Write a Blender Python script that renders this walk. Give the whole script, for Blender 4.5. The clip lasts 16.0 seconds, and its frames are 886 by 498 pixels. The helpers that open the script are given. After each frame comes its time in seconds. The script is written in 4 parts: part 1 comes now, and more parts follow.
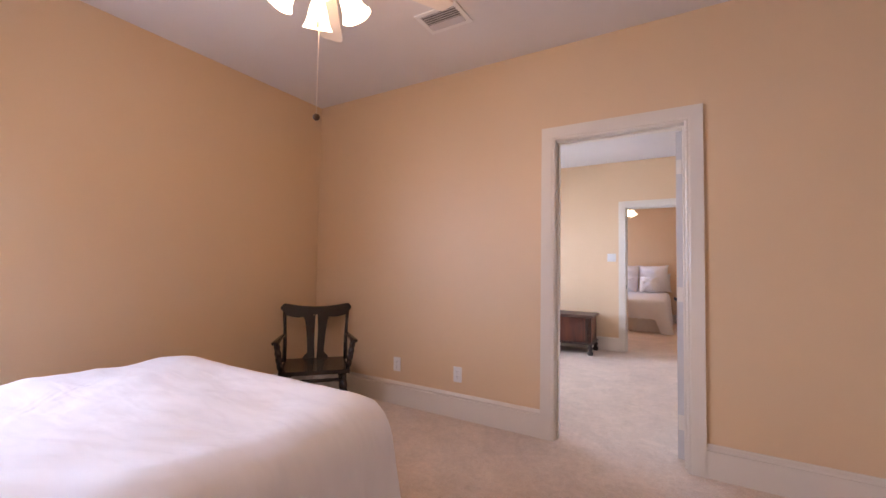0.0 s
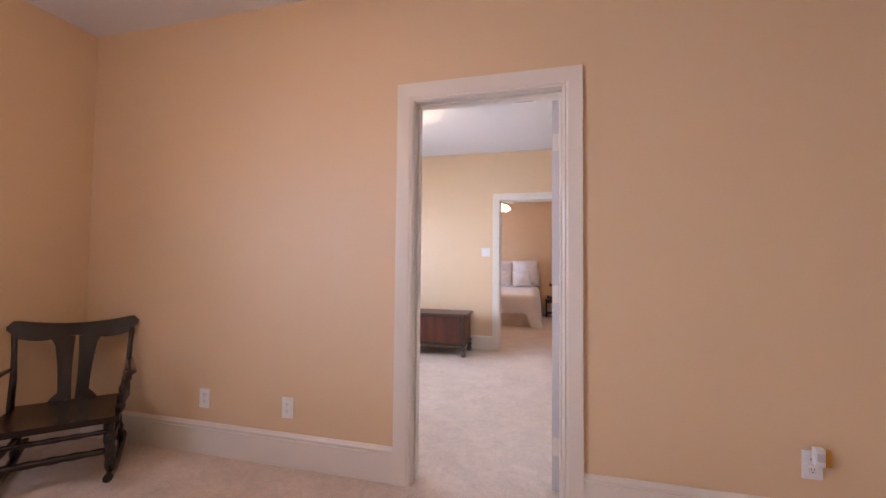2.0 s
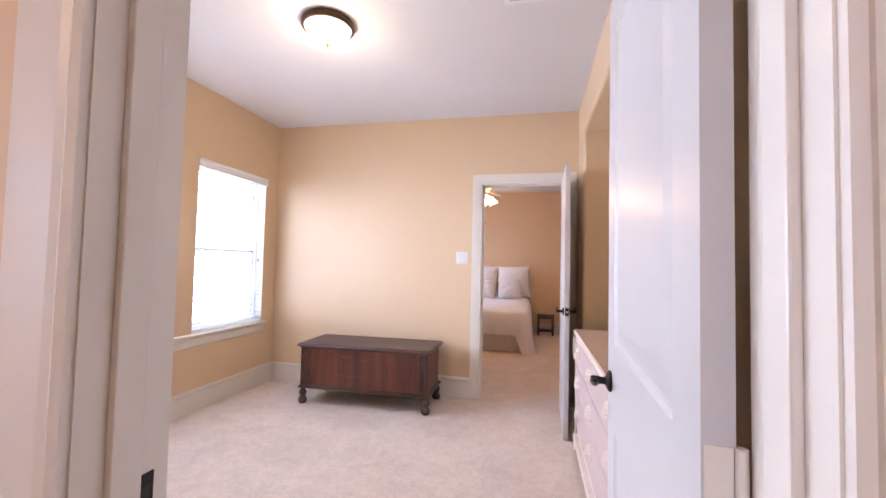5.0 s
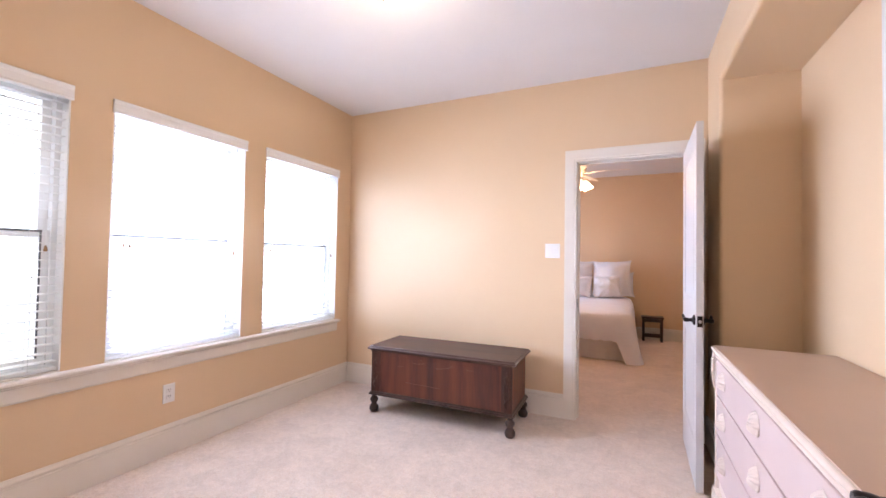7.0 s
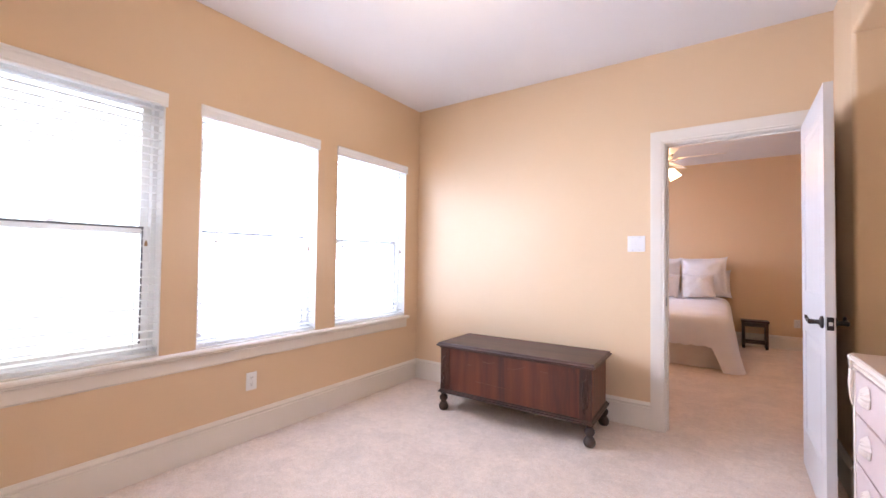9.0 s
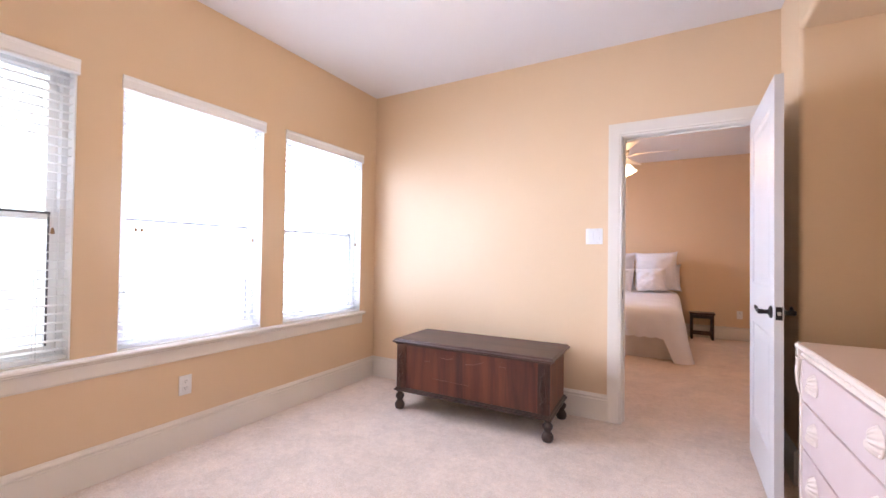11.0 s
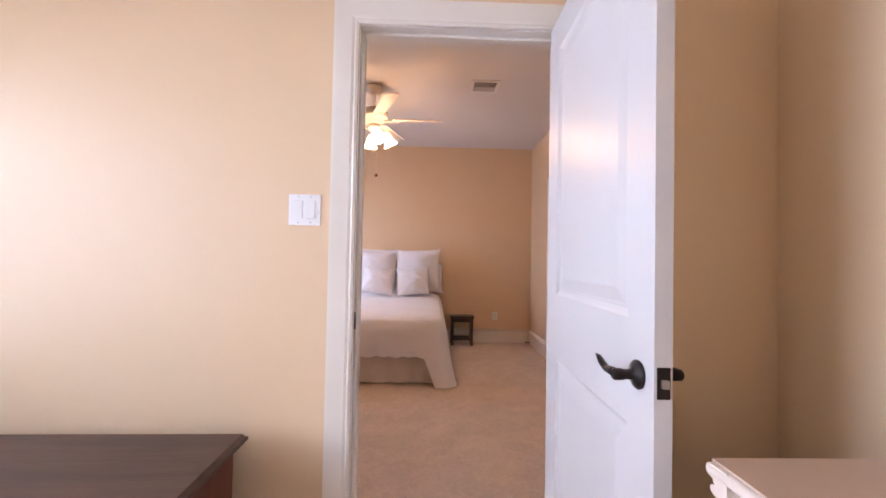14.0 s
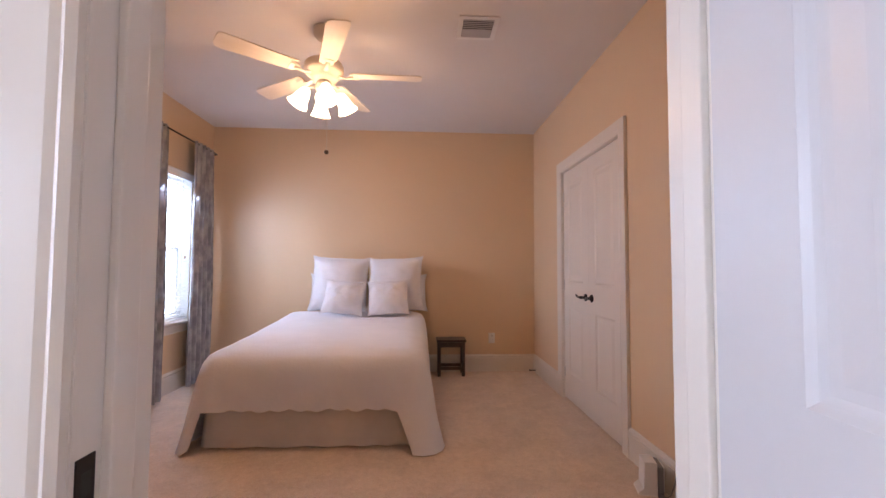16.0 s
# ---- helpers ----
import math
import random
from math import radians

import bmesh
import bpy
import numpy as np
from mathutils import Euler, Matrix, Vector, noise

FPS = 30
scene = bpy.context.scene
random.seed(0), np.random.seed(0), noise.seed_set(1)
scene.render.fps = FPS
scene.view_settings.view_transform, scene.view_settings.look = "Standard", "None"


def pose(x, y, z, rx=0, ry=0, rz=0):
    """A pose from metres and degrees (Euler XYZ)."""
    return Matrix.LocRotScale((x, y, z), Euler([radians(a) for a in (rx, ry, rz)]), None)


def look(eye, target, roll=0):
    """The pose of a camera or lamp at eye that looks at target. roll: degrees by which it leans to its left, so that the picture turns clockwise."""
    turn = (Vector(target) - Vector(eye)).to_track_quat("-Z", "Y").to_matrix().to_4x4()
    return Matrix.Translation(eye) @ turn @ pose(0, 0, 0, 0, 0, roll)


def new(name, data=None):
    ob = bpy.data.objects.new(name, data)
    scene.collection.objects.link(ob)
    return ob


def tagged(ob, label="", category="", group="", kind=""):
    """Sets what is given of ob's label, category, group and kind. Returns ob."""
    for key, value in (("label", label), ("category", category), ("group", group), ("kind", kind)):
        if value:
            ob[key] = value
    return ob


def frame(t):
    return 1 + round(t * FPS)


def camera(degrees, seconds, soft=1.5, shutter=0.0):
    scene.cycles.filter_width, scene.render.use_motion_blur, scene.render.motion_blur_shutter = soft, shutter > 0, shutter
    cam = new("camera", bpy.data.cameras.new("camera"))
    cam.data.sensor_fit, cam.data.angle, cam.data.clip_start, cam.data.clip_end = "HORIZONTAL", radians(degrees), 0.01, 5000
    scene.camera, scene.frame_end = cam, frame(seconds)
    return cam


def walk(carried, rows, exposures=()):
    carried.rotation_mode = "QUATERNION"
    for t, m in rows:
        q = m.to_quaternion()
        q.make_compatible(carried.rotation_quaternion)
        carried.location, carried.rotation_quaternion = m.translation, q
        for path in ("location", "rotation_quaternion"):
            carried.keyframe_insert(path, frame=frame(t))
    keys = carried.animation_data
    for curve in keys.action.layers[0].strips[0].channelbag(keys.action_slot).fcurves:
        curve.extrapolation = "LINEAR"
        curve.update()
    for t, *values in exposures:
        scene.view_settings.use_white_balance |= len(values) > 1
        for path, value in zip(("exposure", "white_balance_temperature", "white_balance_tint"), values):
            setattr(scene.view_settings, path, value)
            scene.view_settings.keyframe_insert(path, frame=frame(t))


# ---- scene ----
cam = camera(95.3, 16.0)
PATH = [
    (0, (0.379, -2.775, 1.158), (-0.649, -1.062, 1.246), 1.0),
    (0.5, (0.394, -2.656, 1.151), (-0.500, -0.868, 1.227), 1.0),
    (1, (0.406, -2.494, 1.146), (-0.361, -0.648, 1.216), 0.9),
    (1.5, (0.386, -2.302, 1.149), (-0.246, -0.406, 1.216), 0.6),
    (2, (0.322, -2.051, 1.163), (-0.190, -0.119, 1.238), 0.6),
    (2.5, (0.284, -1.754, 1.178), (-0.154, 0.195, 1.266), 0.9),
    (3, (0.245, -1.453, 1.198), (-0.141, 0.507, 1.289), 1.7),
    (5.5, (0.127, -0.193, 1.254), (-0.363, 1.744, 1.331), 0.9),
    (6, (0.101, -0.054, 1.251), (-0.486, 1.857, 1.318), 0.9),
    (6.5, (0.062, 0.054, 1.248), (-0.638, 1.927, 1.304), 1.0),
    (7, (0.037, 0.125, 1.247), (-0.802, 1.940, 1.299), 1.0),
    (7.5, (0.006, 0.175, 1.241), (-0.964, 1.924, 1.295), 1.2),
    (8, (-0.020, 0.199, 1.232), (-1.109, 1.875, 1.291), 1.2),
    (10.5, (-0.020, 0.290, 1.174), (-1.165, 1.929, 1.220), 0.6),
    (11, (-0.053, 0.355, 1.177), (-1.030, 2.100, 1.209), 0.8),
    (11.5, (-0.108, 0.514, 1.190), (-0.860, 2.367, 1.206), 0.7),
    (12, (-0.136, 0.740, 1.202), (-0.650, 2.673, 1.208), 0.3),
    (12.5, (-0.135, 1.020, 1.197), (-0.447, 2.995, 1.203), 0.1),
    (13, (-0.113, 1.326, 1.185), (-0.259, 3.320, 1.206), 0.1),
    (13.5, (-0.091, 1.635, 1.175), (-0.111, 3.634, 1.198), 0.6),
    (14, (-0.056, 1.966, 1.161), (0.001, 3.965, 1.207), 1.1),
    (14.5, (-0.001, 2.258, 1.166), (0.066, 4.256, 1.231), 1.5),
    (15, (0.014, 2.535, 1.174), (0.103, 4.531, 1.255), 1.5),
    (15.5, (0.023, 2.770, 1.179), (0.122, 4.766, 1.256), 0.6),
    (16, (0.038, 3.023, 1.167), (0.148, 5.018, 1.257), 0.3),
]
EXPOSURES = [(0.0, -0.27), (3.0, -0.25), (5.5, 0.0), (8.0, 0.12), (10.5, 0.12), (12.5, 0.06), (14.0, -0.10), (16.0, -0.30)]
walk(cam, [(t, look(eye, target, roll)) for t, eye, target, roll in PATH], EXPOSURES)


# ---- light ----
H = 2.718          # ceiling height of all three rooms
world = bpy.data.worlds.new("sky")
scene.world = world
world.use_nodes = True
wn = world.node_tree.nodes
sky = wn.new("ShaderNodeTexSky")
sky.sky_type, sky.sun_disc = "NISHITA", False
sky.sun_elevation, sky.sun_rotation = radians(50), radians(120)
world.node_tree.links.new(sky.outputs[0], wn["Background"].inputs[0])
wn["Background"].inputs[1].default_value = 0.15


def area_light(name, where, target, sx, sy, watts, colour):
    lamp = bpy.data.lights.new(name, "AREA")
    lamp.shape, lamp.size, lamp.size_y, lamp.energy, lamp.color = "RECTANGLE", sx, sy, watts, colour
    ob = new(name, lamp)
    ob.matrix_world = look(where, target)
    return ob


def bulb(name, where, watts, colour, radius=0.03):
    lamp = bpy.data.lights.new(name, "POINT")
    lamp.energy, lamp.color, lamp.shadow_soft_size = watts, colour, radius
    ob = new(name, lamp)
    ob.location = where
    return ob


DAY = (0.64, 0.76, 1.10)
XA, XB, XC = -2.728, -2.584, -2.27          # window-side walls of the three rooms
A_WIN = (-3.60, -2.65)
WARM = (1.0, 0.54, 0.29)
B_WIN = [(0.33, 1.19), (1.38, 2.237), (2.425, 3.295)]


def window_light(x, y0, y1, z0, z1, straight, down, up, tint=DAY):
    """Daylight in a window's opening: the view straight in, the sky from above, and the bright ground from below."""
    y, w, zm = (y0 + y1) / 2, y1 - y0 - 0.04, (z0 + z1) / 2
    area_light("window_daylight", (x - 0.165, y, zm), (x, y, zm), w, z1 - z0 - 0.04, straight, tint)
    a = area_light("window_skylight", (x + 0.004, y, zm + 0.36), (x + 1.0, y, zm - 0.50), w - 0.14, 0.54, down, tint)
    b = area_light("window_groundlight", (x + 0.004, y, zm - 0.36), (x + 0.85, y, zm + 0.56), w - 0.14, 0.54, up, (0.77, 0.795, 0.99))
    a.data.spread = b.data.spread = radians(160)


for (a, b), straight, strip in zip(B_WIN, (4, 52, 39), (0.1, 1.12, 0.07)):
    window_light(XB, a, b, 0.645, 2.10, straight, 19 * strip, 13 * strip)
window_light(XC, 6.36, 7.20, 0.645, 2.07, 36, 26, 4)
for y in A_WIN:
    window_light(XA, y - 0.42, y + 0.42, 0.645, 2.10, 28, 23, 4, (0.69, 0.765, 1.10))
bulb("ceiling_bulb", (-1.10, 1.815, 2.48), 8.5, (1.0, 0.80, 0.58), 0.05)
FAN_A, FAN_C = (-0.945, -1.63), (-0.60, 5.64)
for fx, fy, first, watts in ((*FAN_A, 319, 3.0), (*FAN_C, 20, 4.7)):
    for k in range(4):
        a = radians(first + 90 * k)
        bulb("fan_bulb", (fx + 0.145 * math.cos(a), fy + 0.145 * math.sin(a), 2.21), watts, WARM, 0.03)

# ---- materials ----


def mat(name, colour, rough=0.6, metal=0.0, second=None, scale=8.0, bump=0.0, bump_scale=300.0, spread=0.5, spec=0.5, stretch=(1, 1, 1), coat=0.0, fine=0.0):
    m = bpy.data.materials.new(name)
    m.use_nodes = True
    n, l = m.node_tree.nodes, m.node_tree.links
    p = n["Principled BSDF"]
    p.inputs["Roughness"].default_value = rough
    p.inputs["Metallic"].default_value = metal
    p.inputs["Specular IOR Level"].default_value = spec
    p.inputs["Coat Weight"].default_value = coat
    p.inputs["Base Color"].default_value = (*colour, 1)
    tc = n.new("ShaderNodeTexCoord")
    mp = n.new("ShaderNodeMapping")
    mp.inputs["Scale"].default_value = stretch
    l.new(tc.outputs["Object"], mp.inputs[0])
    if second:
        t = n.new("ShaderNodeTexNoise")
        t.inputs["Scale"].default_value, t.inputs["Detail"].default_value = scale, 6
        l.new(mp.outputs[0], t.inputs["Vector"])
        r = n.new("ShaderNodeValToRGB")
        r.color_ramp.elements[0].position, r.color_ramp.elements[1].position = 0.5 - spread / 2, 0.5 + spread / 2
        r.color_ramp.elements[0].color, r.color_ramp.elements[1].color = (*colour, 1), (*second, 1)
        l.new(t.outputs[0], r.inputs[0])
        out = r.outputs[0]
        if fine:
            t2 = n.new("ShaderNodeTexNoise")
            t2.inputs["Scale"].default_value, t2.inputs["Detail"].default_value = bump_scale * 0.6, 3
            l.new(mp.outputs[0], t2.inputs["Vector"])
            mx = n.new("ShaderNodeMix")
            mx.data_type, mx.blend_type = "RGBA", "OVERLAY"
            mx.inputs[0].default_value = fine
            l.new(out, mx.inputs[6])
            l.new(t2.outputs[0], mx.inputs[7])
            out = mx.outputs[2]
        l.new(out, p.inputs["Base Color"])
    if bump:
        b = n.new("ShaderNodeTexNoise")
        b.inputs["Scale"].default_value, b.inputs["Detail"].default_value = bump_scale, 4
        l.new(mp.outputs[0], b.inputs["Vector"])
        k = n.new("ShaderNodeBump")
        k.inputs["Strength"].default_value, k.inputs["Distance"].default_value = bump, 0.004
        l.new(b.outputs[0], k.inputs["Height"])
        l.new(k.outputs[0], p.inputs["Normal"])
    return m


def glow(name, colour, strength):
    m = mat(name, (0.9, 0.88, 0.84), 0.3)
    p = m.node_tree.nodes["Principled BSDF"]
    p.inputs["Emission Color"].default_value, p.inputs["Emission Strength"].default_value = (*colour, 1), strength
    return m


M_WALL = mat("peach_wall_paint", (0.705, 0.514, 0.322), 0.50, second=(0.73, 0.534, 0.337), scale=1.3, bump=0.10, bump_scale=180, spec=0.68)
M_CEIL = mat("ceiling_paint", (0.72, 0.69, 0.68), 0.85, second=(0.75, 0.72, 0.71), scale=2, bump=0.15, bump_scale=220)
M_TRIM = mat("cream_gloss_trim", (0.74, 0.68, 0.60), 0.32, second=(0.77, 0.71, 0.63), scale=3)
# Door white is darkened in its base colour to offset the strong window light.
M_DOOR = mat("dimmed_white_door_paint", (0.575, 0.553, 0.543), 0.34, second=(0.60, 0.578, 0.568), scale=3)
M_CARPET = mat("beige_carpet", (0.67, 0.54, 0.445), 0.95, second=(0.80, 0.68, 0.585), scale=30, bump=1.0, bump_scale=210, spread=0.9, spec=0.1, fine=0.45)


def lay_pile(m):
    """Trodden patches in the carpet, where the pile lies another way."""
    n, l = m.node_tree.nodes, m.node_tree.links
    p = n["Principled BSDF"]
    src = p.inputs["Base Color"].links[0].from_socket
    tc = n.new("ShaderNodeTexCoord")
    out = src
    for scale, lo, hi in ((2.6, 0.95, 1.04), (9.0, 0.955, 1.035), (40.0, 0.965, 1.03)):
        t = n.new("ShaderNodeTexNoise")
        t.inputs["Scale"].default_value, t.inputs["Detail"].default_value, t.inputs["Distortion"].default_value = scale, 4, 0.8
        l.new(tc.outputs["Object"], t.inputs["Vector"])
        r = n.new("ShaderNodeMapRange")
        r.inputs[1].default_value, r.inputs[2].default_value, r.inputs[3].default_value, r.inputs[4].default_value = 0.36, 0.64, lo, hi
        l.new(t.outputs[0], r.inputs[0])
        mx = n.new("ShaderNodeMix")
        mx.data_type, mx.blend_type = "RGBA", "MULTIPLY"
        mx.inputs[0].default_value = 1.0
        l.new(out, mx.inputs[6])
        l.new(r.outputs[0], mx.inputs[7])
        out = mx.outputs[2]
    l.new(out, p.inputs["Base Color"])


lay_pile(M_CARPET)
M_BLACK = mat("oil_rubbed_bronze", (0.018, 0.014, 0.014), 0.32, 0.6, second=(0.03, 0.022, 0.02), scale=30)
M_STEEL = mat("brushed_steel", (0.6, 0.58, 0.55), 0.3, 1.0)
M_WHITE = mat("white_plastic", (0.80, 0.79, 0.78), 0.35)
M_VINYL = mat("white_window_vinyl", (0.88, 0.88, 0.88), 0.4)
M_SASHGAP = mat("sash_gap_grey", (0.16, 0.16, 0.17), 0.8)
M_DARK = mat("dark_slot", (0.03, 0.028, 0.026), 0.7)
M_GLASS = bpy.data.materials.new("window_glass")
M_GLASS.use_nodes = True
gp = M_GLASS.node_tree.nodes["Principled BSDF"]
gp.inputs["Transmission Weight"].default_value, gp.inputs["Roughness"].default_value, gp.inputs["IOR"].default_value = 1.0, 0.0, 1.05

# ---- building helpers ----


def box(bm, x0, y0, z0, x1, y1, z1, bevel=0.0, m=None):
    r = bmesh.ops.create_cube(bm, size=1)
    vs = r["verts"]
    c = Vector(((x0 + x1) / 2, (y0 + y1) / 2, (z0 + z1) / 2))
    for v in vs:
        v.co = Vector((v.co.x * abs(x1 - x0), v.co.y * abs(y1 - y0), v.co.z * abs(z1 - z0))) + c
    if bevel:
        es = list({e for v in vs for e in v.link_edges})
        r2 = bmesh.ops.bevel(bm, geom=es, offset=bevel, segments=2, affect="EDGES", profile=0.6)
        vs = list({v for f in r2["faces"] for v in f.verts} | {v for v in vs if v.is_valid})
    if m is not None:
        bmesh.ops.transform(bm, matrix=m, verts=vs)
    return vs


def lathe(bm, profile, n=20, m=None):
    """profile: (radius, z) from bottom to top; closed at both ends."""
    rings = []
    for r, z in profile:
        rings.append([bm.verts.new((r * math.cos(2 * math.pi * i / n), r * math.sin(2 * math.pi * i / n), z)) for i in range(n)])
    for a, b in zip(rings, rings[1:]):
        for i in range(n):
            f = bm.faces.new((a[i], a[(i + 1) % n], b[(i + 1) % n], b[i]))
            f.smooth = True
    bm.faces.new(list(reversed(rings[0])))
    bm.faces.new(rings[-1])
    vs = [v for r in rings for v in r]
    if m is not None:
        bmesh.ops.transform(bm, matrix=m, verts=vs)
    return vs


def tube(bm, pts, radii, n=10, flat=1.0):
    """A rounded bar along points; flat < 1 squeezes it along its second axis."""
    pts = [Vector(p) for p in pts]
    if not hasattr(radii, "__len__"):
        radii = [radii] * len(pts)
    rings = []
    for i, p in enumerate(pts):
        d = (pts[min(i + 1, len(pts) - 1)] - pts[max(i - 1, 0)]).normalized()
        up = Vector((0, 0, 1)) if abs(d.z) < 0.9 else Vector((0, 1, 0))
        u = d.cross(up).normalized()
        w = u.cross(d).normalized()
        rings.append([bm.verts.new(p + radii[i] * (math.cos(2 * math.pi * k / n) * u + flat * math.sin(2 * math.pi * k / n) * w)) for k in range(n)])
    for a, b in zip(rings, rings[1:]):
        for i in range(n):
            f = bm.faces.new((a[i], a[(i + 1) % n], b[(i + 1) % n], b[i]))
            f.smooth = True
    bm.faces.new(list(reversed(rings[0])))
    bm.faces.new(rings[-1])
    return [v for r in rings for v in r]


def plate(bm, outline, depth, m=None):
    """An outline of (x, z) points, extruded along y from 0 to depth."""
    a = [bm.verts.new((x, 0, z)) for x, z in outline]
    b = [bm.verts.new((x, depth, z)) for x, z in outline]
    k = len(a)
    for i in range(k):
        bm.faces.new((a[i], a[(i + 1) % k], b[(i + 1) % k], b[i]))
    bm.faces.new(list(reversed(a)))
    bm.faces.new(b)
    if m is not None:
        bmesh.ops.transform(bm, matrix=m, verts=a + b)
    return a + b


def mesh_of(name, bm, material, recalc=True):
    if recalc:
        bmesh.ops.recalc_face_normals(bm, faces=bm.faces)
    me = bpy.data.meshes.new(name)
    bm.to_mesh(me)
    bm.free()
    me.materials.append(material)
    return me


def part(name, bm, material, parent=None, label="", at=None):
    ob = new(name, mesh_of(name, bm, material))
    if parent is not None:
        ob.parent = parent
    if at is not None:
        ob.matrix_basis = at
    if label:
        tagged(ob, label)
    return ob


def structure(name, bm, material, label, category):
    return tagged(part(name, bm, material), label, category, kind="structure")


def thing(name, label, category, at, group=""):
    ob = new(name)
    ob.empty_display_size = 0.1
    ob.matrix_basis = at
    return tagged(ob, label, category, group)


def wall_boxes(bm, axis, at0, at1, lo, hi, openings, top=H):
    """A wall that runs along an axis from lo to hi, at0..at1 thick, with openings (a, b, z0, z1)."""
    def put(a, b, z0, z1):
        if b - a > 1e-4 and z1 - z0 > 1e-4:
            if axis == "x":
                box(bm, a, at0, z0, b, at1, z1)
            else:
                box(bm, at0, a, z0, at1, b, z1)
    cur = lo
    for a, b, z0, z1 in sorted(openings):
        put(cur, a, 0, top)
        put(a, b, 0, z0)
        put(a, b, z1, top)
        cur = b
    put(cur, hi, 0, top)


# ---- the three rooms ----
YA, YB, YC = 0.0, 3.495, 7.60               # near faces of the cross walls and the far end
T = 0.125
DA = (-0.384, 0.379)                         # door openings between jambs
DB = (-0.342, 0.425)
XR_A, XR_B, XR_C = 2.0, 0.54, 1.34
ALC = (0.93, 3.10, 0.94, 2.39)              # alcove: near y, far y, back x, soffit
CLO = (5.585, 6.66)                         # closet opening in the far bedroom
A_BACK = -4.30

bm = bmesh.new()
box(bm, -3.2, A_BACK - 0.3, -0.12, 2.4, YC + 0.3, 0)
structure("floor", bm, M_CARPET, "beige cut-pile carpet running through all rooms", "carpet")

bm = bmesh.new()
wall_boxes(bm, "x", 0, T, XA - 0.15, XR_A + 0.15, [(DA[0] - 0.02, DA[1] + 0.02, 0, 2.062)])
structure("wall_1", bm, M_WALL, "peach painted wall with a doorway", "wall")
bm = bmesh.new()
wall_boxes(bm, "x", YB, YB + T, XB - 0.15, XR_C + 0.15, [(DB[0] - 0.02, DB[1] + 0.02, 0, 2.062)])
structure("wall_2", bm, M_WALL, "peach painted wall with a doorway", "wall")
bm = bmesh.new()
wall_boxes(bm, "x", YC, YC + 0.15, XC - 0.15, XR_C + 0.15, [])
structure("wall_3", bm, M_WALL, "peach painted wall behind the bed", "wall")
bm = bmesh.new()
wall_boxes(bm, "y", XA - 0.15, XA, A_BACK, YA, [(y - 0.42, y + 0.42, 0.645, 2.10) for y in A_WIN])
structure("wall_4", bm, M_WALL, "plain peach painted wall", "wall")
bm = bmesh.new()
wall_boxes(bm, "y", XB - 0.15, XB, T, YB, [(a, b, 0.645, 2.10) for a, b in B_WIN])
structure("wall_5", bm, M_WALL, "peach painted wall with three windows", "wall")
bm = bmesh.new()
C_WIN = (6.36, 7.20)
wall_boxes(bm, "y", XC - 0.15, XC, YB + T, YC, [(C_WIN[0], C_WIN[1], 0.645, 2.07)])
structure("wall_6", bm, M_WALL, "peach painted wall with a curtained window", "wall")
bm = bmesh.new()
wall_boxes(bm, "y", XR_A, XR_A + 0.15, A_BACK, YA, [])
structure("wall_7", bm, M_WALL, "plain peach painted wall", "wall")
bm = bmesh.new()
wall_boxes(bm, "x", A_BACK - 0.15, A_BACK, XA - 0.15, XR_A + 0.15, [])
structure("wall_8", bm, M_WALL, "plain peach painted wall", "wall")
bm = bmesh.new()
wall_boxes(bm, "y", XR_C, XR_C + 0.15, YB + T, YC, [(CLO[0] - 0.02, CLO[1] + 0.02, 0, 2.062)])
box(bm, XR_C + 0.15, CLO[0] - 0.1, 0, XR_C + 0.2, CLO[1] + 0.1, 2.1)
structure("wall_9", bm, M_WALL, "peach painted wall with closet doors", "wall")


def rounded_pier(bm, x0, y0, z0, x1, y1, z1, pick, r=0.022):
    vs = box(bm, x0, y0, z0, x1, y1, z1)
    es = [e for e in {e for v in vs for e in v.link_edges} if pick((e.verts[0].co + e.verts[1].co) / 2)]
    bmesh.ops.bevel(bm, geom=es, offset=r, segments=5, affect="EDGES", profile=0.5)


bm = bmesh.new()
rounded_pier(bm, XR_B, ALC[1], 0, ALC[2] + 0.1, YB, H, lambda c: abs(c.x - XR_B) < 1e-4 and abs(c.y - ALC[1]) < 1e-4)
rounded_pier(bm, XR_B, T, 0, ALC[2] + 0.1, ALC[0], H, lambda c: abs(c.x - XR_B) < 1e-4 and abs(c.y - ALC[0]) < 1e-4)
rounded_pier(bm, XR_B, ALC[0] - 0.002, ALC[3], ALC[2], ALC[1] + 0.002, H, lambda c: abs(c.x - XR_B) < 1e-4 and abs(c.z - ALC[3]) < 1e-4)
box(bm, ALC[2], ALC[0], 0, ALC[2] + 0.1, ALC[1], H)
structure("wall_10", bm, M_WALL, "peach painted wall with a deep rounded alcove", "wall")

for i, (x0, x1, y0, y1) in enumerate([(XA - 0.15, XR_A + 0.15, A_BACK - 0.15, T / 2), (XB - 0.15, 1.2, T / 2, YB + T / 2), (XC - 0.15, XR_C + 0.2, YB + T / 2, YC + 0.15)]):
    bm = bmesh.new()
    box(bm, x0, y0, H, x1, y1, H + 0.15)
    structure("ceiling_%d" % (i + 1), bm, M_CEIL, "smooth off-white painted ceiling", "ceiling")


BASE = [(0, 0), (0.017, 0), (0.017, 0.150), (0.012, 0.153), (0.012, 0.158), (0.018, 0.162), (0.018, 0.170), (0.010, 0.180), (0.006, 0.188), (0, 0.188)]


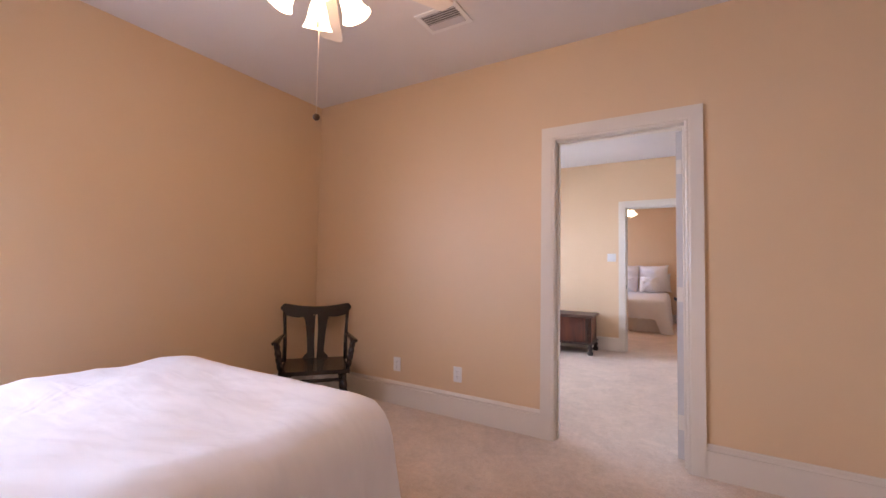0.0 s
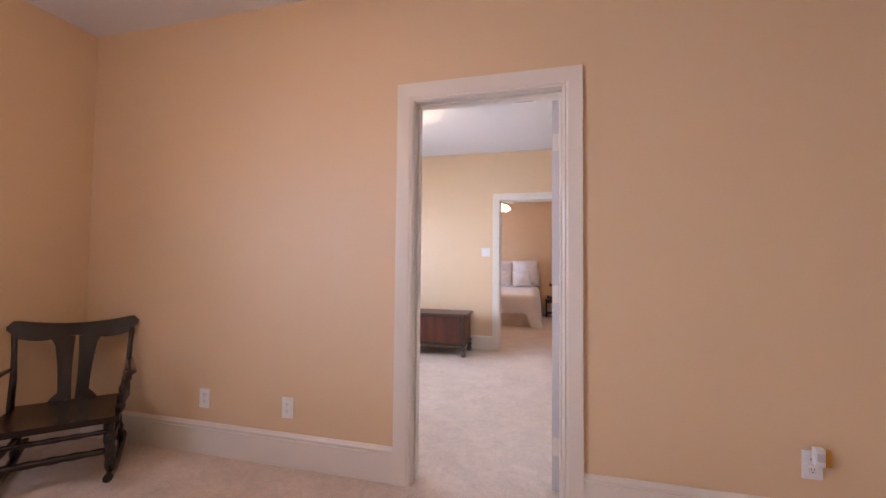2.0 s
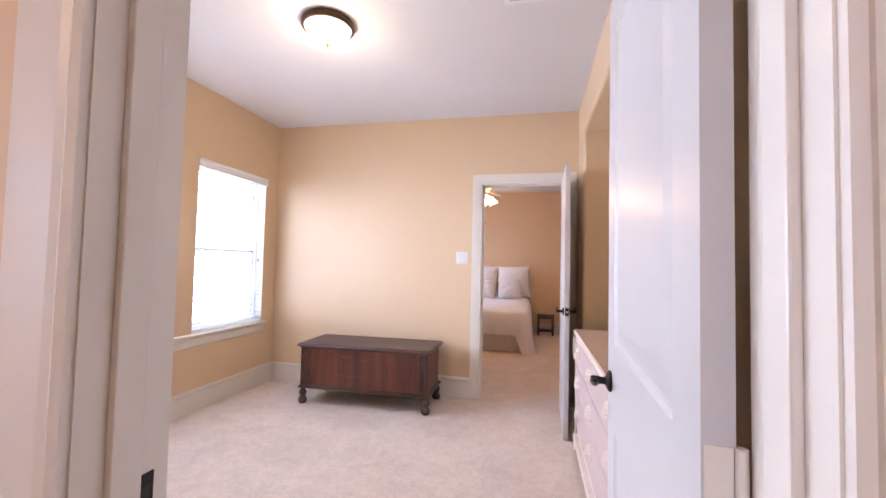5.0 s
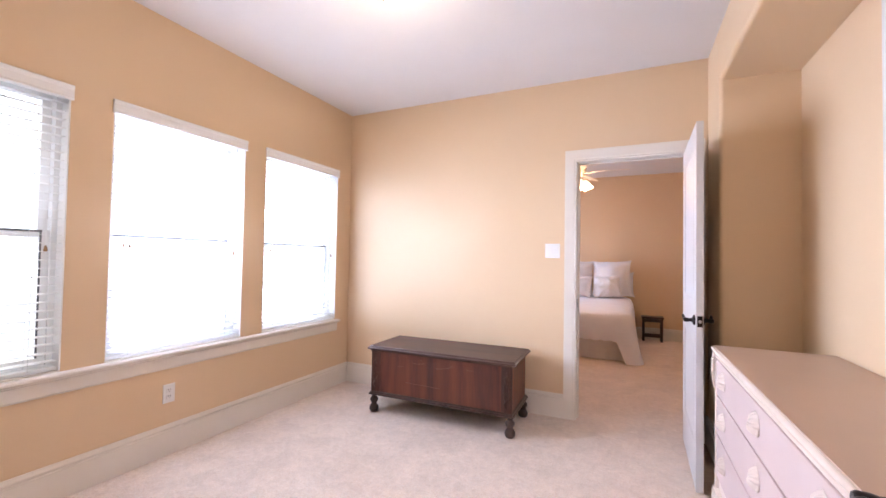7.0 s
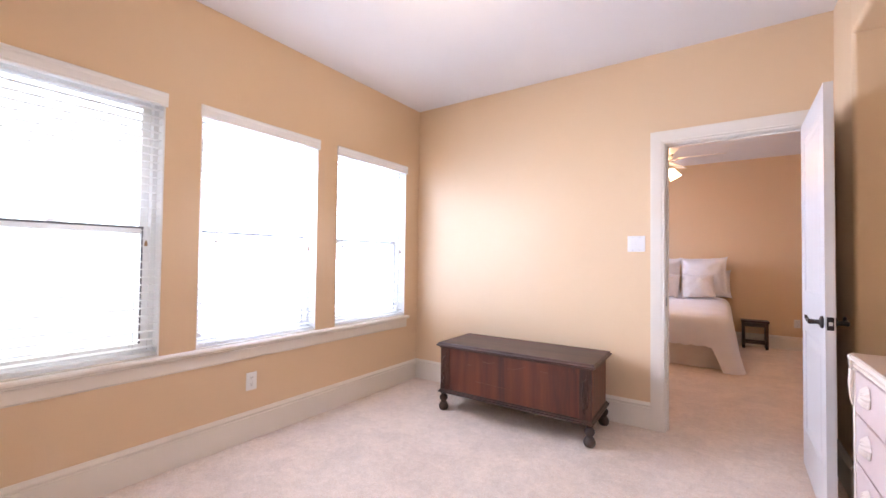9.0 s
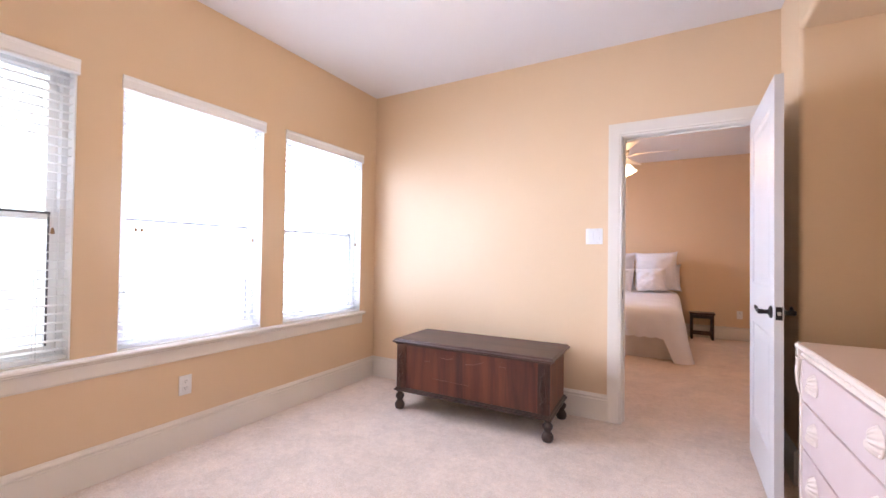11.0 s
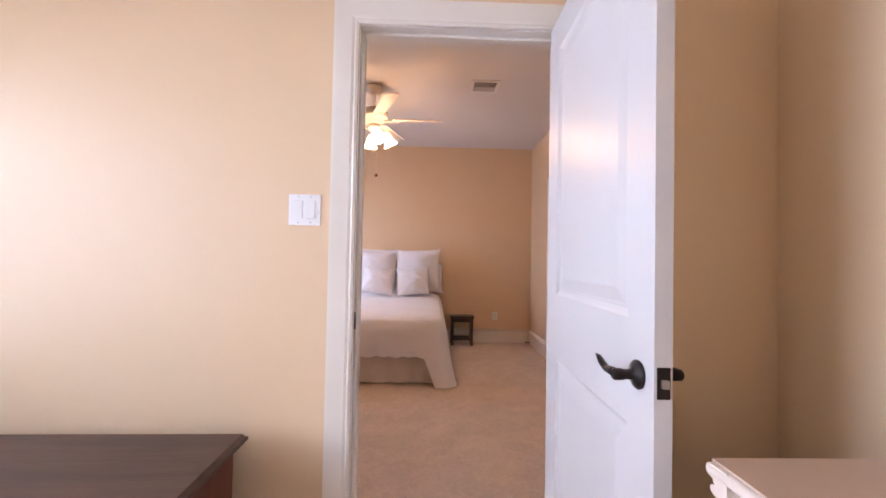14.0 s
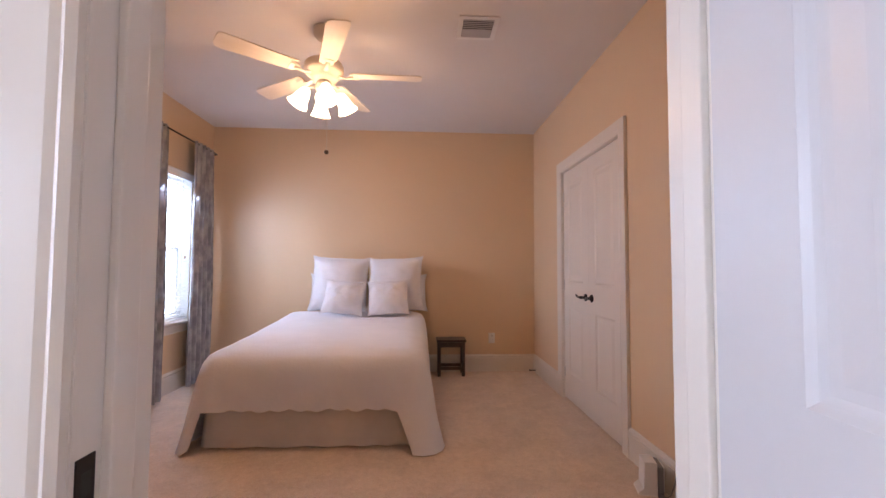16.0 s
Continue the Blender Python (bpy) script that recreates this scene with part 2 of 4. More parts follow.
def run(bm, p, q, inward, profile):
    """Extrude a moulding profile (out, up) along the floor from p to q."""
    p, q, n = Vector((*p, 0)), Vector((*q, 0)), Vector((*inward, 0))
    a = [bm.verts.new(p + n * o + Vector((0, 0, u))) for o, u in profile]
    b = [bm.verts.new(q + n * o + Vector((0, 0, u))) for o, u in profile]
    k = len(a)
    for i in range(k):
        bm.faces.new((a[i], a[(i + 1) % k], b[(i + 1) % k], b[i]))
    bm.faces.new(a)
    bm.faces.new(list(reversed(b)))


CW = 0.096
BOARDS = [((XA, 0), (DA[0] - CW, 0), (0, -1)), ((DA[1] + CW, 0), (XR_A, 0), (0, -1)), ((XA, A_BACK), (XA, 0), (1, 0)), ((XR_A, A_BACK), (XR_A, 0), (-1, 0)),
          ((XB, T), (XB, YB), (1, 0)), ((XB, YB), (DB[0] - CW, YB), (0, -1)), ((DB[1] + CW, YB), (XR_B, YB), (0, -1)), ((XR_B, ALC[1] + 0.02), (XR_B, YB), (-1, 0)),
          ((XR_B + 0.02, ALC[1]), (ALC[2], ALC[1]), (0, -1)), ((ALC[2], ALC[0]), (ALC[2], ALC[1]), (-1, 0)), ((XB, T), (DA[0] - CW, T), (0, 1)),
          ((XC, YB + T), (XC, YC), (1, 0)), ((XC, YC), (XR_C, YC), (0, -1)), ((XR_C, YB + T), (XR_C, CLO[0] - CW), (-1, 0)), ((XR_C, CLO[1] + CW), (XR_C, YC), (-1, 0)),
          ((XC, YB + T), (DB[0] - CW, YB + T), (0, 1)), ((DB[1] + CW, YB + T), (XR_C, YB + T), (0, 1))]
for p, q, n in BOARDS:
    bm = bmesh.new()
    run(bm, p, q, n, BASE)
    structure("baseboard", bm, M_TRIM, "tall cream painted baseboard with a moulded cap", "baseboard")

CASE = [(0.0, 0.0), (0.0, 0.012), (0.010, 0.017), (0.016, 0.0145), (0.026, 0.018), (0.083, 0.021), (0.093, 0.021), (0.093, 0.0)]


def casing(lo, hi, top, to_world):
    """Mitred casing round an opening; profile is (away from the opening, out of the wall)."""
    for k in range(3):
        bm = bmesh.new()
        ends = []
        for s in (0, 1):
            ring = []
            for o, d in CASE:
                if k == 0:
                    c = (lo - o, (0, top + o)[s])
                elif k == 1:
                    c = (hi + o, (0, top + o)[s])
                else:
                    c = ((lo - o, hi + o)[s], top + o)
                ring.append(bm.verts.new(to_world(c[0], d, c[1])))
            ends.append(ring)
        n = len(CASE)
        for i in range(n):
            bm.faces.new((ends[0][i], ends[0][(i + 1) % n], ends[1][(i + 1) % n], ends[1][i]))
        bm.faces.new(ends[0])
        bm.faces.new(list(reversed(ends[1])))
        structure("trim", bm, M_TRIM, "cream painted moulded door casing", "trim")


def jamb(lo, hi, top, y0, y1, stop, name):
    bm = bmesh.new()
    box(bm, lo - 0.019, y0, 0, lo, y1, top + 0.019)
    box(bm, hi, y0, 0, hi + 0.019, y1, top + 0.019)
    box(bm, lo, y0, top, hi, y1, top + 0.019)
    s0, s1 = stop
    box(bm, lo, s0, 0, lo + 0.012, s1, top, 0.003)
    box(bm, hi - 0.012, s0, 0, hi, s1, top, 0.003)
    box(bm, lo + 0.012, s0, top - 0.012, hi - 0.012, s1, top, 0.003)
    return structure(name, bm, M_TRIM, "cream painted door frame with a stop", "door frame")


jamb(*DA, 2.042, 0.0, T, (0.04, 0.083), "door_frame_1")
jamb(*DB, 2.042, YB, YB + T, (YB + 0.042, YB + 0.085), "door_frame_2")
for d, y0, y1 in ((DA, 0.0, T), (DB, YB, YB + T)):
    casing(d[0] - 0.003, d[1] + 0.003, 2.045, lambda u, o, z, y0=y0: (u, y0 - o, z))
    casing(d[0] - 0.003, d[1] + 0.003, 2.045, lambda u, o, z, y1=y1: (u, y1 + o, z))
casing(CLO[0] - 0.003, CLO[1] + 0.003, 2.045, lambda u, o, z: (XR_C - o, u, z))
bm = bmesh.new()
for a, b in ((CLO[0] - 0.019, CLO[0]), (CLO[1], CLO[1] + 0.019)):
    box(bm, XR_C, a, 0, XR_C + 0.12, b, 2.061)
box(bm, XR_C, CLO[0], 2.042, XR_C + 0.12, CLO[1], 2.061)
structure("door_frame_3", bm, M_TRIM, "cream painted closet frame", "door frame")

# ---- doors ----


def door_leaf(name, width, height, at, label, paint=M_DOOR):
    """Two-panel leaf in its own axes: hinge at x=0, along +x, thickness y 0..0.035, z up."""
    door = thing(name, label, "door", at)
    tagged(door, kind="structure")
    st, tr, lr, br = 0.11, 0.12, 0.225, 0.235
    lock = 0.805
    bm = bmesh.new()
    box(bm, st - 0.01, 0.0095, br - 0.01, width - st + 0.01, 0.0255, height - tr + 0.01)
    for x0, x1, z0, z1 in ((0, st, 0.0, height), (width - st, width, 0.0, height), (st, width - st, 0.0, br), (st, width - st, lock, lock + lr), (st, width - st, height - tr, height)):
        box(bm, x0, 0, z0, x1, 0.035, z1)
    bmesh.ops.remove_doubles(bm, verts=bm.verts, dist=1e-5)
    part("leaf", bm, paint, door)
    for z0, z1 in ((br, lock), (lock + lr, height - tr)):
        for side in (0, 1):
            bm = bmesh.new()
            rings = []
            for inset, d in ((0.0, 0.0004), (0.008, 0.0048), (0.016, 0.0072), (0.027, 0.0072), (0.060, 0.0020)):
                y = d if side == 0 else 0.035 - d
                rings.append([bm.verts.new(c) for c in ((st + inset, y, z0 + inset), (width - st - inset, y, z0 + inset), (width - st - inset, y, z1 - inset), (st + inset, y, z1 - inset))])
            for a, b in zip(rings, rings[1:]):
                for i in range(4):
                    bm.faces.new((a[i], a[(i + 1) % 4], b[(i + 1) % 4], b[i]))
            bm.faces.new(rings[-1])
            bmesh.ops.recalc_face_normals(bm, faces=bm.faces)
            want = -1 if side == 0 else 1
            if bm.faces[len(bm.faces) - 1:][0].normal.y * want < 0:
                bmesh.ops.reverse_faces(bm, faces=bm.faces)
            ob = new("door_panel", bpy.data.meshes.new("door_panel"))
            bm.to_mesh(ob.data)
            bm.free()
            ob.data.materials.append(paint)
            ob.parent = door
    return door


def lever(door, x, z, side, toward, label="dark bronze lever handle"):
    """A lever on one face of a leaf: side 0 the y=0 face, 1 the y=0.035 face; it points along toward (-1 or 1 in x)."""
    s = -1 if side == 0 else 1
    y = 0.0 if side == 0 else 0.035
    bm = bmesh.new()
    lathe(bm, [(0.029, 0), (0.030, 0.004), (0.027, 0.008), (0.019, 0.012), (0.011, 0.015), (0.010, 0.027), (0.011, 0.031), (0.012, 0.036), (0.012, 0.050), (0.009, 0.054)], 24, Matrix.Translation((x, y, z)) @ Matrix.Rotation(radians(90 if s < 0 else -90), 4, "X"))
    k = toward
    tube(bm, [(x, y + s * 0.045, z), (x + k * 0.018, y + s * 0.046, z + 0.002), (x + k * 0.036, y + s * 0.047, z + 0.000), (x + k * 0.050, y + s * 0.048, z + 0.002), (x + k * 0.064, y + s * 0.050, z + 0.009), (x + k * 0.076, y + s * 0.051, z + 0.017), (x + k * 0.087, y + s * 0.053, z + 0.021)],
         [0.011, 0.012, 0.0105, 0.009, 0.0085, 0.0065, 0.003], 12, 0.75)
    return part("handle", bm, M_BLACK, door, label)


def latch(door, width, z):
    bm = bmesh.new()
    box(bm, width - 0.001, 0.005, z - 0.03, width + 0.0025, 0.030, z + 0.03, 0.001)
    ob = part("latch_plate", bm, M_BLACK, door, "dark bronze latch plate")
    bm = bmesh.new()
    box(bm, width + 0.0025, 0.011, z - 0.008, width + 0.012, 0.024, z + 0.008, 0.002)
    part("latch_bolt", bm, M_STEEL, ob, "bright steel latch bolt")


def hinge(door, z, knuckle):
    bm = bmesh.new()
    box(bm, -0.002, 0.003, z - 0.045, 0.0005, 0.032, z + 0.045)
    lathe(bm, [(0.006, z - 0.046), (0.0065, z - 0.044), (0.0065, z + 0.044), (0.006, z + 0.046)], 10, Matrix.Translation((knuckle[0], knuckle[1], 0)))
    part("hinge", bm, M_TRIM, door, "painted-over butt hinge")


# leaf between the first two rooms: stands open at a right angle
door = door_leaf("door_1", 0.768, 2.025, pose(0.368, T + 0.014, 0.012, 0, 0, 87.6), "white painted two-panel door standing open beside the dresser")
lever(door, 0.712, 0.925, 1, -1)
lever(door, 0.712, 0.925, 0, -1)
latch(door, 0.768, 0.925)
for z in (0.22, 1.0, 1.80):
    hinge(door, z, (-0.004, -0.004))
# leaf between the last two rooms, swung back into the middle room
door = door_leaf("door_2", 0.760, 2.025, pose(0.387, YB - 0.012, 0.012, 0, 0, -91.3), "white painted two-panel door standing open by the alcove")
lever(door, 0.700, 0.920, 0, -1)
lever(door, 0.700, 0.920, 1, -1)
latch(door, 0.760, 0.920)
for z in (0.22, 1.0, 1.80):
    hinge(door, z, (-0.004, 0.04))
# closet pair, shut
cw = (CLO[1] - CLO[0]) / 2 - 0.003
d1 = door_leaf("door_3", cw, 2.025, pose(XR_C + 0.012, CLO[0] + 0.002, 0.012, 0, 0, 90) @ pose(0, -0.035, 0), "cream-white painted two-panel closet door, shut", M_TRIM)
d2 = door_leaf("door_4", cw, 2.025, pose(XR_C + 0.012, CLO[1] - 0.002, 0.012, 0, 0, -90), "cream-white painted two-panel closet door, shut", M_TRIM)
lever(d1, cw - 0.055, 0.92, 1, -1)
lever(d2, cw - 0.055, 0.92, 0, -1)
for d, yy in ((d1, 0.037), (d2, -0.002)):
    for z in (0.22, 1.0, 1.80):
        bm = bmesh.new()
        box(bm, -0.004, yy - 0.004, z - 0.045, 0.014, yy + 0.004, z + 0.045, 0.001)
        part("hinge", bm, M_STEEL, d, "dull steel hinge")
# strike plates in the two frames
for x, y in ((DA[0], T - 0.028), (DB[0], YB + 0.02)):
    bm = bmesh.new()
    box(bm, x - 0.004, y - 0.014, 0.885, x + 0.0015, y + 0.014, 0.95, 0.001)
    plate_ob = tagged(part("strike_plate", bm, M_BLACK), "dark bronze strike plate let into a door frame", "strike plate")
    bm = bmesh.new()
    box(bm, x + 0.0005, y - 0.007, 0.905, x + 0.0022, y + 0.007, 0.932)
    part("slot", bm, M_DARK, plate_ob)

# ---- windows and blinds ----
M_SKY = bpy.data.materials.new("bright_overcast_distance")
M_SKY.use_nodes = True
en = M_SKY.node_tree.nodes
ep = en["Principled BSDF"]
ep.inputs["Base Color"].default_value = (0.8, 0.82, 0.85, 1)
ep.inputs["Emission Color"].default_value, ep.inputs["Emission Strength"].default_value = (0.97, 0.98, 1.0, 1), 3.0
bm = bmesh.new()
bmesh.ops.create_grid(bm, x_segments=1, y_segments=1, size=170, matrix=Matrix.Translation((-60, 2, 12)) @ Matrix.Rotation(radians(90), 4, "Y"))
structure("backdrop", bm, M_SKY, "blown-out bright overcast distance outside the windows", "sky")
bm = bmesh.new()
box(bm, -75, -75, -0.8, 75, 75, -0.5)
M_LAWN = mat("pale_gravel_yard", (0.55, 0.54, 0.50), 0.9, second=(0.45, 0.45, 0.40), scale=1.5, bump=0.4, bump_scale=20)
structure("ground", bm, M_LAWN, "pale bright yard outside the windows", "ground")

slat_bm = bmesh.new()
box(slat_bm, -0.022, -0.5, -0.0014, 0.022, 0.5, 0.0014)
M_SLAT = mat("white_blind_slat", (0.88, 0.88, 0.88), 0.45)
sn, sl = M_SLAT.node_tree.nodes, M_SLAT.node_tree.links
thin, both = sn.new("ShaderNodeBsdfTranslucent"), sn.new("ShaderNodeMixShader")
thin.inputs[0].default_value = (0.94, 0.94, 0.94, 1)
both.inputs[0].default_value = 0.65
sl.new(sn["Principled BSDF"].outputs[0], both.inputs[1])
sl.new(thin.outputs[0], both.inputs[2])
sl.new(both.outputs[0], sn["Material Output"].inputs[0])
SLAT = mesh_of("slat", slat_bm, M_SLAT)


def window_unit(n, x, y0, y1, z0, z1, label, blind=True):
    """A double-hung window in a wall whose room face is at x, looking to -x; with a slatted blind."""
    w = thing("window_%d" % n, label, "window", pose(0, 0, 0))
    tagged(w, kind="structure")
    xo = x - 0.115
    zm = (z0 + z1) / 2 - 0.03
    bm = bmesh.new()
    for a, b, c, d in ((y0, y0 + 0.03, z0, z1), (y1 - 0.03, y1, z0, z1), (y0 + 0.03, y1 - 0.03, z0, z0 + 0.03), (y0 + 0.03, y1 - 0.03, z1 - 0.03, z1)):
        box(bm, xo - 0.03, a, c, xo + 0.04, b, d)
    part("window_frame", bm, M_VINYL, w)
    for name, dx, lo, hi in (("upper_sash", -0.012, zm - 0.02, z1 - 0.03), ("lower_sash", 0.014, z0 + 0.03, zm + 0.02)):
        bm = bmesh.new()
        a, b = y0 + 0.03, y1 - 0.03
        for p, q, c, d in ((a, a + 0.04, lo, hi), (b - 0.04, b, lo, hi), (a + 0.04, b - 0.04, lo, lo + 0.04), (a + 0.04, b - 0.04, hi - 0.04, hi)):
            box(bm, xo + dx - 0.012, p, c, xo + dx + 0.012, q, d, 0.002)
        sash = part(name, bm, M_VINYL, w)
        bm = bmesh.new()
        box(bm, xo + dx - 0.002, a + 0.038, lo + 0.038, xo + dx + 0.002, b - 0.038, hi - 0.038)
        pane = part("pane", bm, M_GLASS, sash)
        if name == "lower_sash":
            # Dark strips draw the shadow gap and seal along the sash's edges.
            bm = bmesh.new()
            box(bm, xo + dx + 0.0122, a + 0.03, hi - 0.012, xo + dx + 0.015, b - 0.03, hi - 0.001)
            box(bm, xo + dx + 0.0122, b - 0.040, lo + 0.04, xo + dx + 0.015, b - 0.032, hi - 0.013)
            part("sash_gap_line", bm, M_SASHGAP, sash, "dark grey line for the sash's shadow gap and seal")
        pane.visible_shadow = False
    bm = bmesh.new()
    box(bm, xo + 0.026, (y0 + y1) / 2 - 0.03, zm + 0.02, xo + 0.045, (y0 + y1) / 2 + 0.03, zm + 0.034, 0.003)
    part("sash_lock", bm, M_VINYL, w)
    for a in (y0 + 0.0005, y1 - 0.0065):
        bm = bmesh.new()
        box(bm, x - 0.0745, a, z0 + 0.006, x - 0.002, a + 0.006, z1 - 0.001)
        part("jamb_liner", bm, M_VINYL, w)
    if not blind:
        return w
    v = thing("window_blind", "white slatted blind let down with open slats", "blind", pose(0, 0, 0), "blinds at the windows")
    bm = bmesh.new()
    plate(bm, [(0.0, 0.0), (0.0, 0.072), (0.010, 0.078), (0.017, 0.072), (0.017, 0.060), (0.013, 0.052), (0.013, 0.016), (0.017, 0.006), (0.012, 0.0)], y1 - y0 + 0.012, pose(x + 0.001, y0 - 0.006, z1 - 0.065))
    part("valance", bm, M_VINYL, v)
    bm = bmesh.new()
    box(bm, x - 0.062, y0 + 0.008, z1 - 0.05, x - 0.012, y1 - 0.008, z1 - 0.004)
    part("headrail", bm, M_VINYL, v)
    z = z0 + 0.055
    while z < z1 - 0.06:
        ob = new("slat", SLAT)
        ob.parent = v
        ob.matrix_basis = Matrix.LocRotScale((x - 0.037, (y0 + y1) / 2, z), Euler((0, radians(3), 0)), (1, y1 - y0 - 0.020, 1))
        z += 0.0425
    bm = bmesh.new()
    box(bm, x - 0.060, y0 + 0.010, z0 + 0.008, x - 0.014, y1 - 0.010, z0 + 0.028, 0.003)
    part("bottom_rail", bm, M_SLAT, v)
    for yy in (y0 + 0.12, y1 - 0.12):
        bm = bmesh.new()
        for dx in (-0.060, -0.014):
            tube(bm, [(x + dx, yy, z0 + 0.02), (x + dx, yy, z1 - 0.04)], 0.0012, 5)
        part("ladder_cord", bm, M_VINYL, v)
    for yy, zz in ((y0 + 0.075, zm - 0.06), (y0 + 0.105, zm - 0.062), (y1 - 0.075, zm - 0.09)):
        bm = bmesh.new()
        tube(bm, [(x - 0.006, yy, zz + 0.03), (x - 0.006, yy, z1 - 0.05)], 0.0011, 5)
        cord = part("pull_cord", bm, M_VINYL, v)
        bm = bmesh.new()
        lathe(bm, [(0.003, 0.03), (0.006, 0.02), (0.0085, 0.004), (0.006, 0.0)][::-1], 10, Matrix.Translation((x - 0.006, yy, zz)))
        part("tassel", bm, M_TAN, cord, "small tan wooden cord tassel")
    return w


M_TAN = mat("tan_wood_tassel", (0.35, 0.22, 0.12), 0.5)
for i, (a, b) in enumerate(B_WIN):
    window_unit(i + 1, XB, a, b, 0.645, 2.10, "white double-hung window with bright daylight outside")
window_unit(4, XC, *C_WIN, 0.645, 2.07, "white double-hung window between patterned curtains")
for i, y in enumerate(A_WIN):
    window_unit(5 + i, XA, y - 0.42, y + 0.42, 0.645, 2.10, "white double-hung window beside the bed")


def sill(x, y0, y1, label):
    s = tagged(new("window_sill"), label, "sill", kind="structure")
    bm = bmesh.new()
    box(bm, x - 0.10, y0 + 0.034, 0.620, x - 0.0005, y1 - 0.034, 0.650)
    plate(bm, [(0.0, 0.620), (0.038, 0.620), (0.045, 0.627), (0.045, 0.638), (0.038, 0.645), (0.0, 0.645)], y1 - y0, pose(x, y0, 0))
    part("stool", bm, M_TRIM, s)
    bm = bmesh.new()
    plate(bm, [(0.0, 0.535), (0.012, 0.535), (0.017, 0.545), (0.017, 0.605), (0.026, 0.613), (0.026, 0.619), (0.0, 0.619)], y1 - y0 - 0.03, pose(x, y0 + 0.015, 0))
    part("apron", bm, M_TRIM, s)


sill(XB, B_WIN[0][0] - 0.03, B_WIN[2][1] + 0.03, "long cream painted sill running under three windows")
sill(XC, C_WIN[0] - 0.03, C_WIN[1] + 0.03, "cream painted window sill with an apron")

# ---- wall plates and vents ----
M_VENT = mat("grey_white_vent_metal", (0.52, 0.50, 0.52), 0.45)


def outlet(x, y, z, face, label="white duplex outlet on a peach wall"):
    """face: degrees about z; 0 looks to -y."""
    o = thing("wall_outlet", label, "outlet", pose(x, y, z, 0, 0, face), "wall outlets")
    bm = bmesh.new()
    box(bm, -0.036, -0.006, -0.058, 0.036, 0.0, 0.058, 0.002)
    part("cover_plate", bm, M_WHITE, o)
    for s in (-1, 1):
        bm = bmesh.new()
        box(bm, -0.017, -0.0085, s * 0.020 - 0.0145, 0.017, -0.005, s * 0.020 + 0.0145, 0.003)
        sock = part("socket", bm, M_WHITE, o)
        bm = bmesh.new()
        for dx in (-0.006, 0.006):
            box(bm, dx - 0.0012, -0.0092, s * 0.020, dx + 0.0012, -0.0082, s * 0.020 + 0.009)
        box(bm, -0.002, -0.0092, s * 0.020 - 0.010, 0.002, -0.0082, s * 0.020 - 0.006)
        part("slot", bm, M_DARK, sock)
    return o


outlet(-1.718, 0, 0.330, 0)
outlet(-1.134, 0, 0.330, 0)
night = outlet(1.375, 0, 0.345, 0, "white outlet with a plugged-in night light")
M_WALLGLOW = mat("amber_wall_glow", (0.55, 0.27, 0.04), 0.3, second=(0.48, 0.23, 0.03), scale=20)
nl = thing("night_light", "white plastic plug-in night light in an outlet", "night light", pose(1.389, -0.01, 0.395))
bm = bmesh.new()
box(bm, -0.018, -0.026, -0.045, 0.018, 0.0, 0.030, 0.004)
part("housing", bm, M_WHITE, nl)
bm = bmesh.new()
box(bm, -0.012, -0.034, -0.020, 0.012, -0.026, 0.012, 0.003)
part("lens", bm, mat("cloudy_lens", (0.55, 0.55, 0.58), 0.25), nl, "cloudy plastic lens")
# Added amber block: the night light's glow on the wall, put in as colour.
bm = bmesh.new()
box(bm, 0.0185, -0.020, -0.044, 0.043, -0.002, 0.026, 0.005)
part("glow_patch", bm, M_WALLGLOW, nl, "amber block standing in for glow on the wall")
outlet(XB, 1.73, 0.380, 90)
outlet(0.847, YC, 0.370, 0)

sw = thing("light_switch", "white double rocker switch plate beside a doorway", "switch", pose(-0.534, YB, 1.333))
bm = bmesh.new()
box(bm, -0.059, -0.006, -0.058, 0.059, 0, 0.058, 0.002)
part("cover_plate", bm, M_WHITE, sw)
for s, tilt in ((-1, 4), (1, -4)):
    bm = bmesh.new()
    box(bm, -0.0165, -0.005, -0.033, 0.0165, 0.004, 0.033, 0.002)
    part("rocker", bm, M_WHITE, sw, at=pose(s * 0.023, -0.0055, 0, tilt))


for sx in (-0.023, 0.023):
    for sz in (-0.048, 0.048):
        bm = bmesh.new()
        lathe(bm, [(0.003, 0.0), (0.003, 0.0015)], 10, Matrix.Translation((sx, -0.006, sz)) @ Matrix.Rotation(radians(90), 4, "X"))
        part("screw", bm, M_VENT, sw)


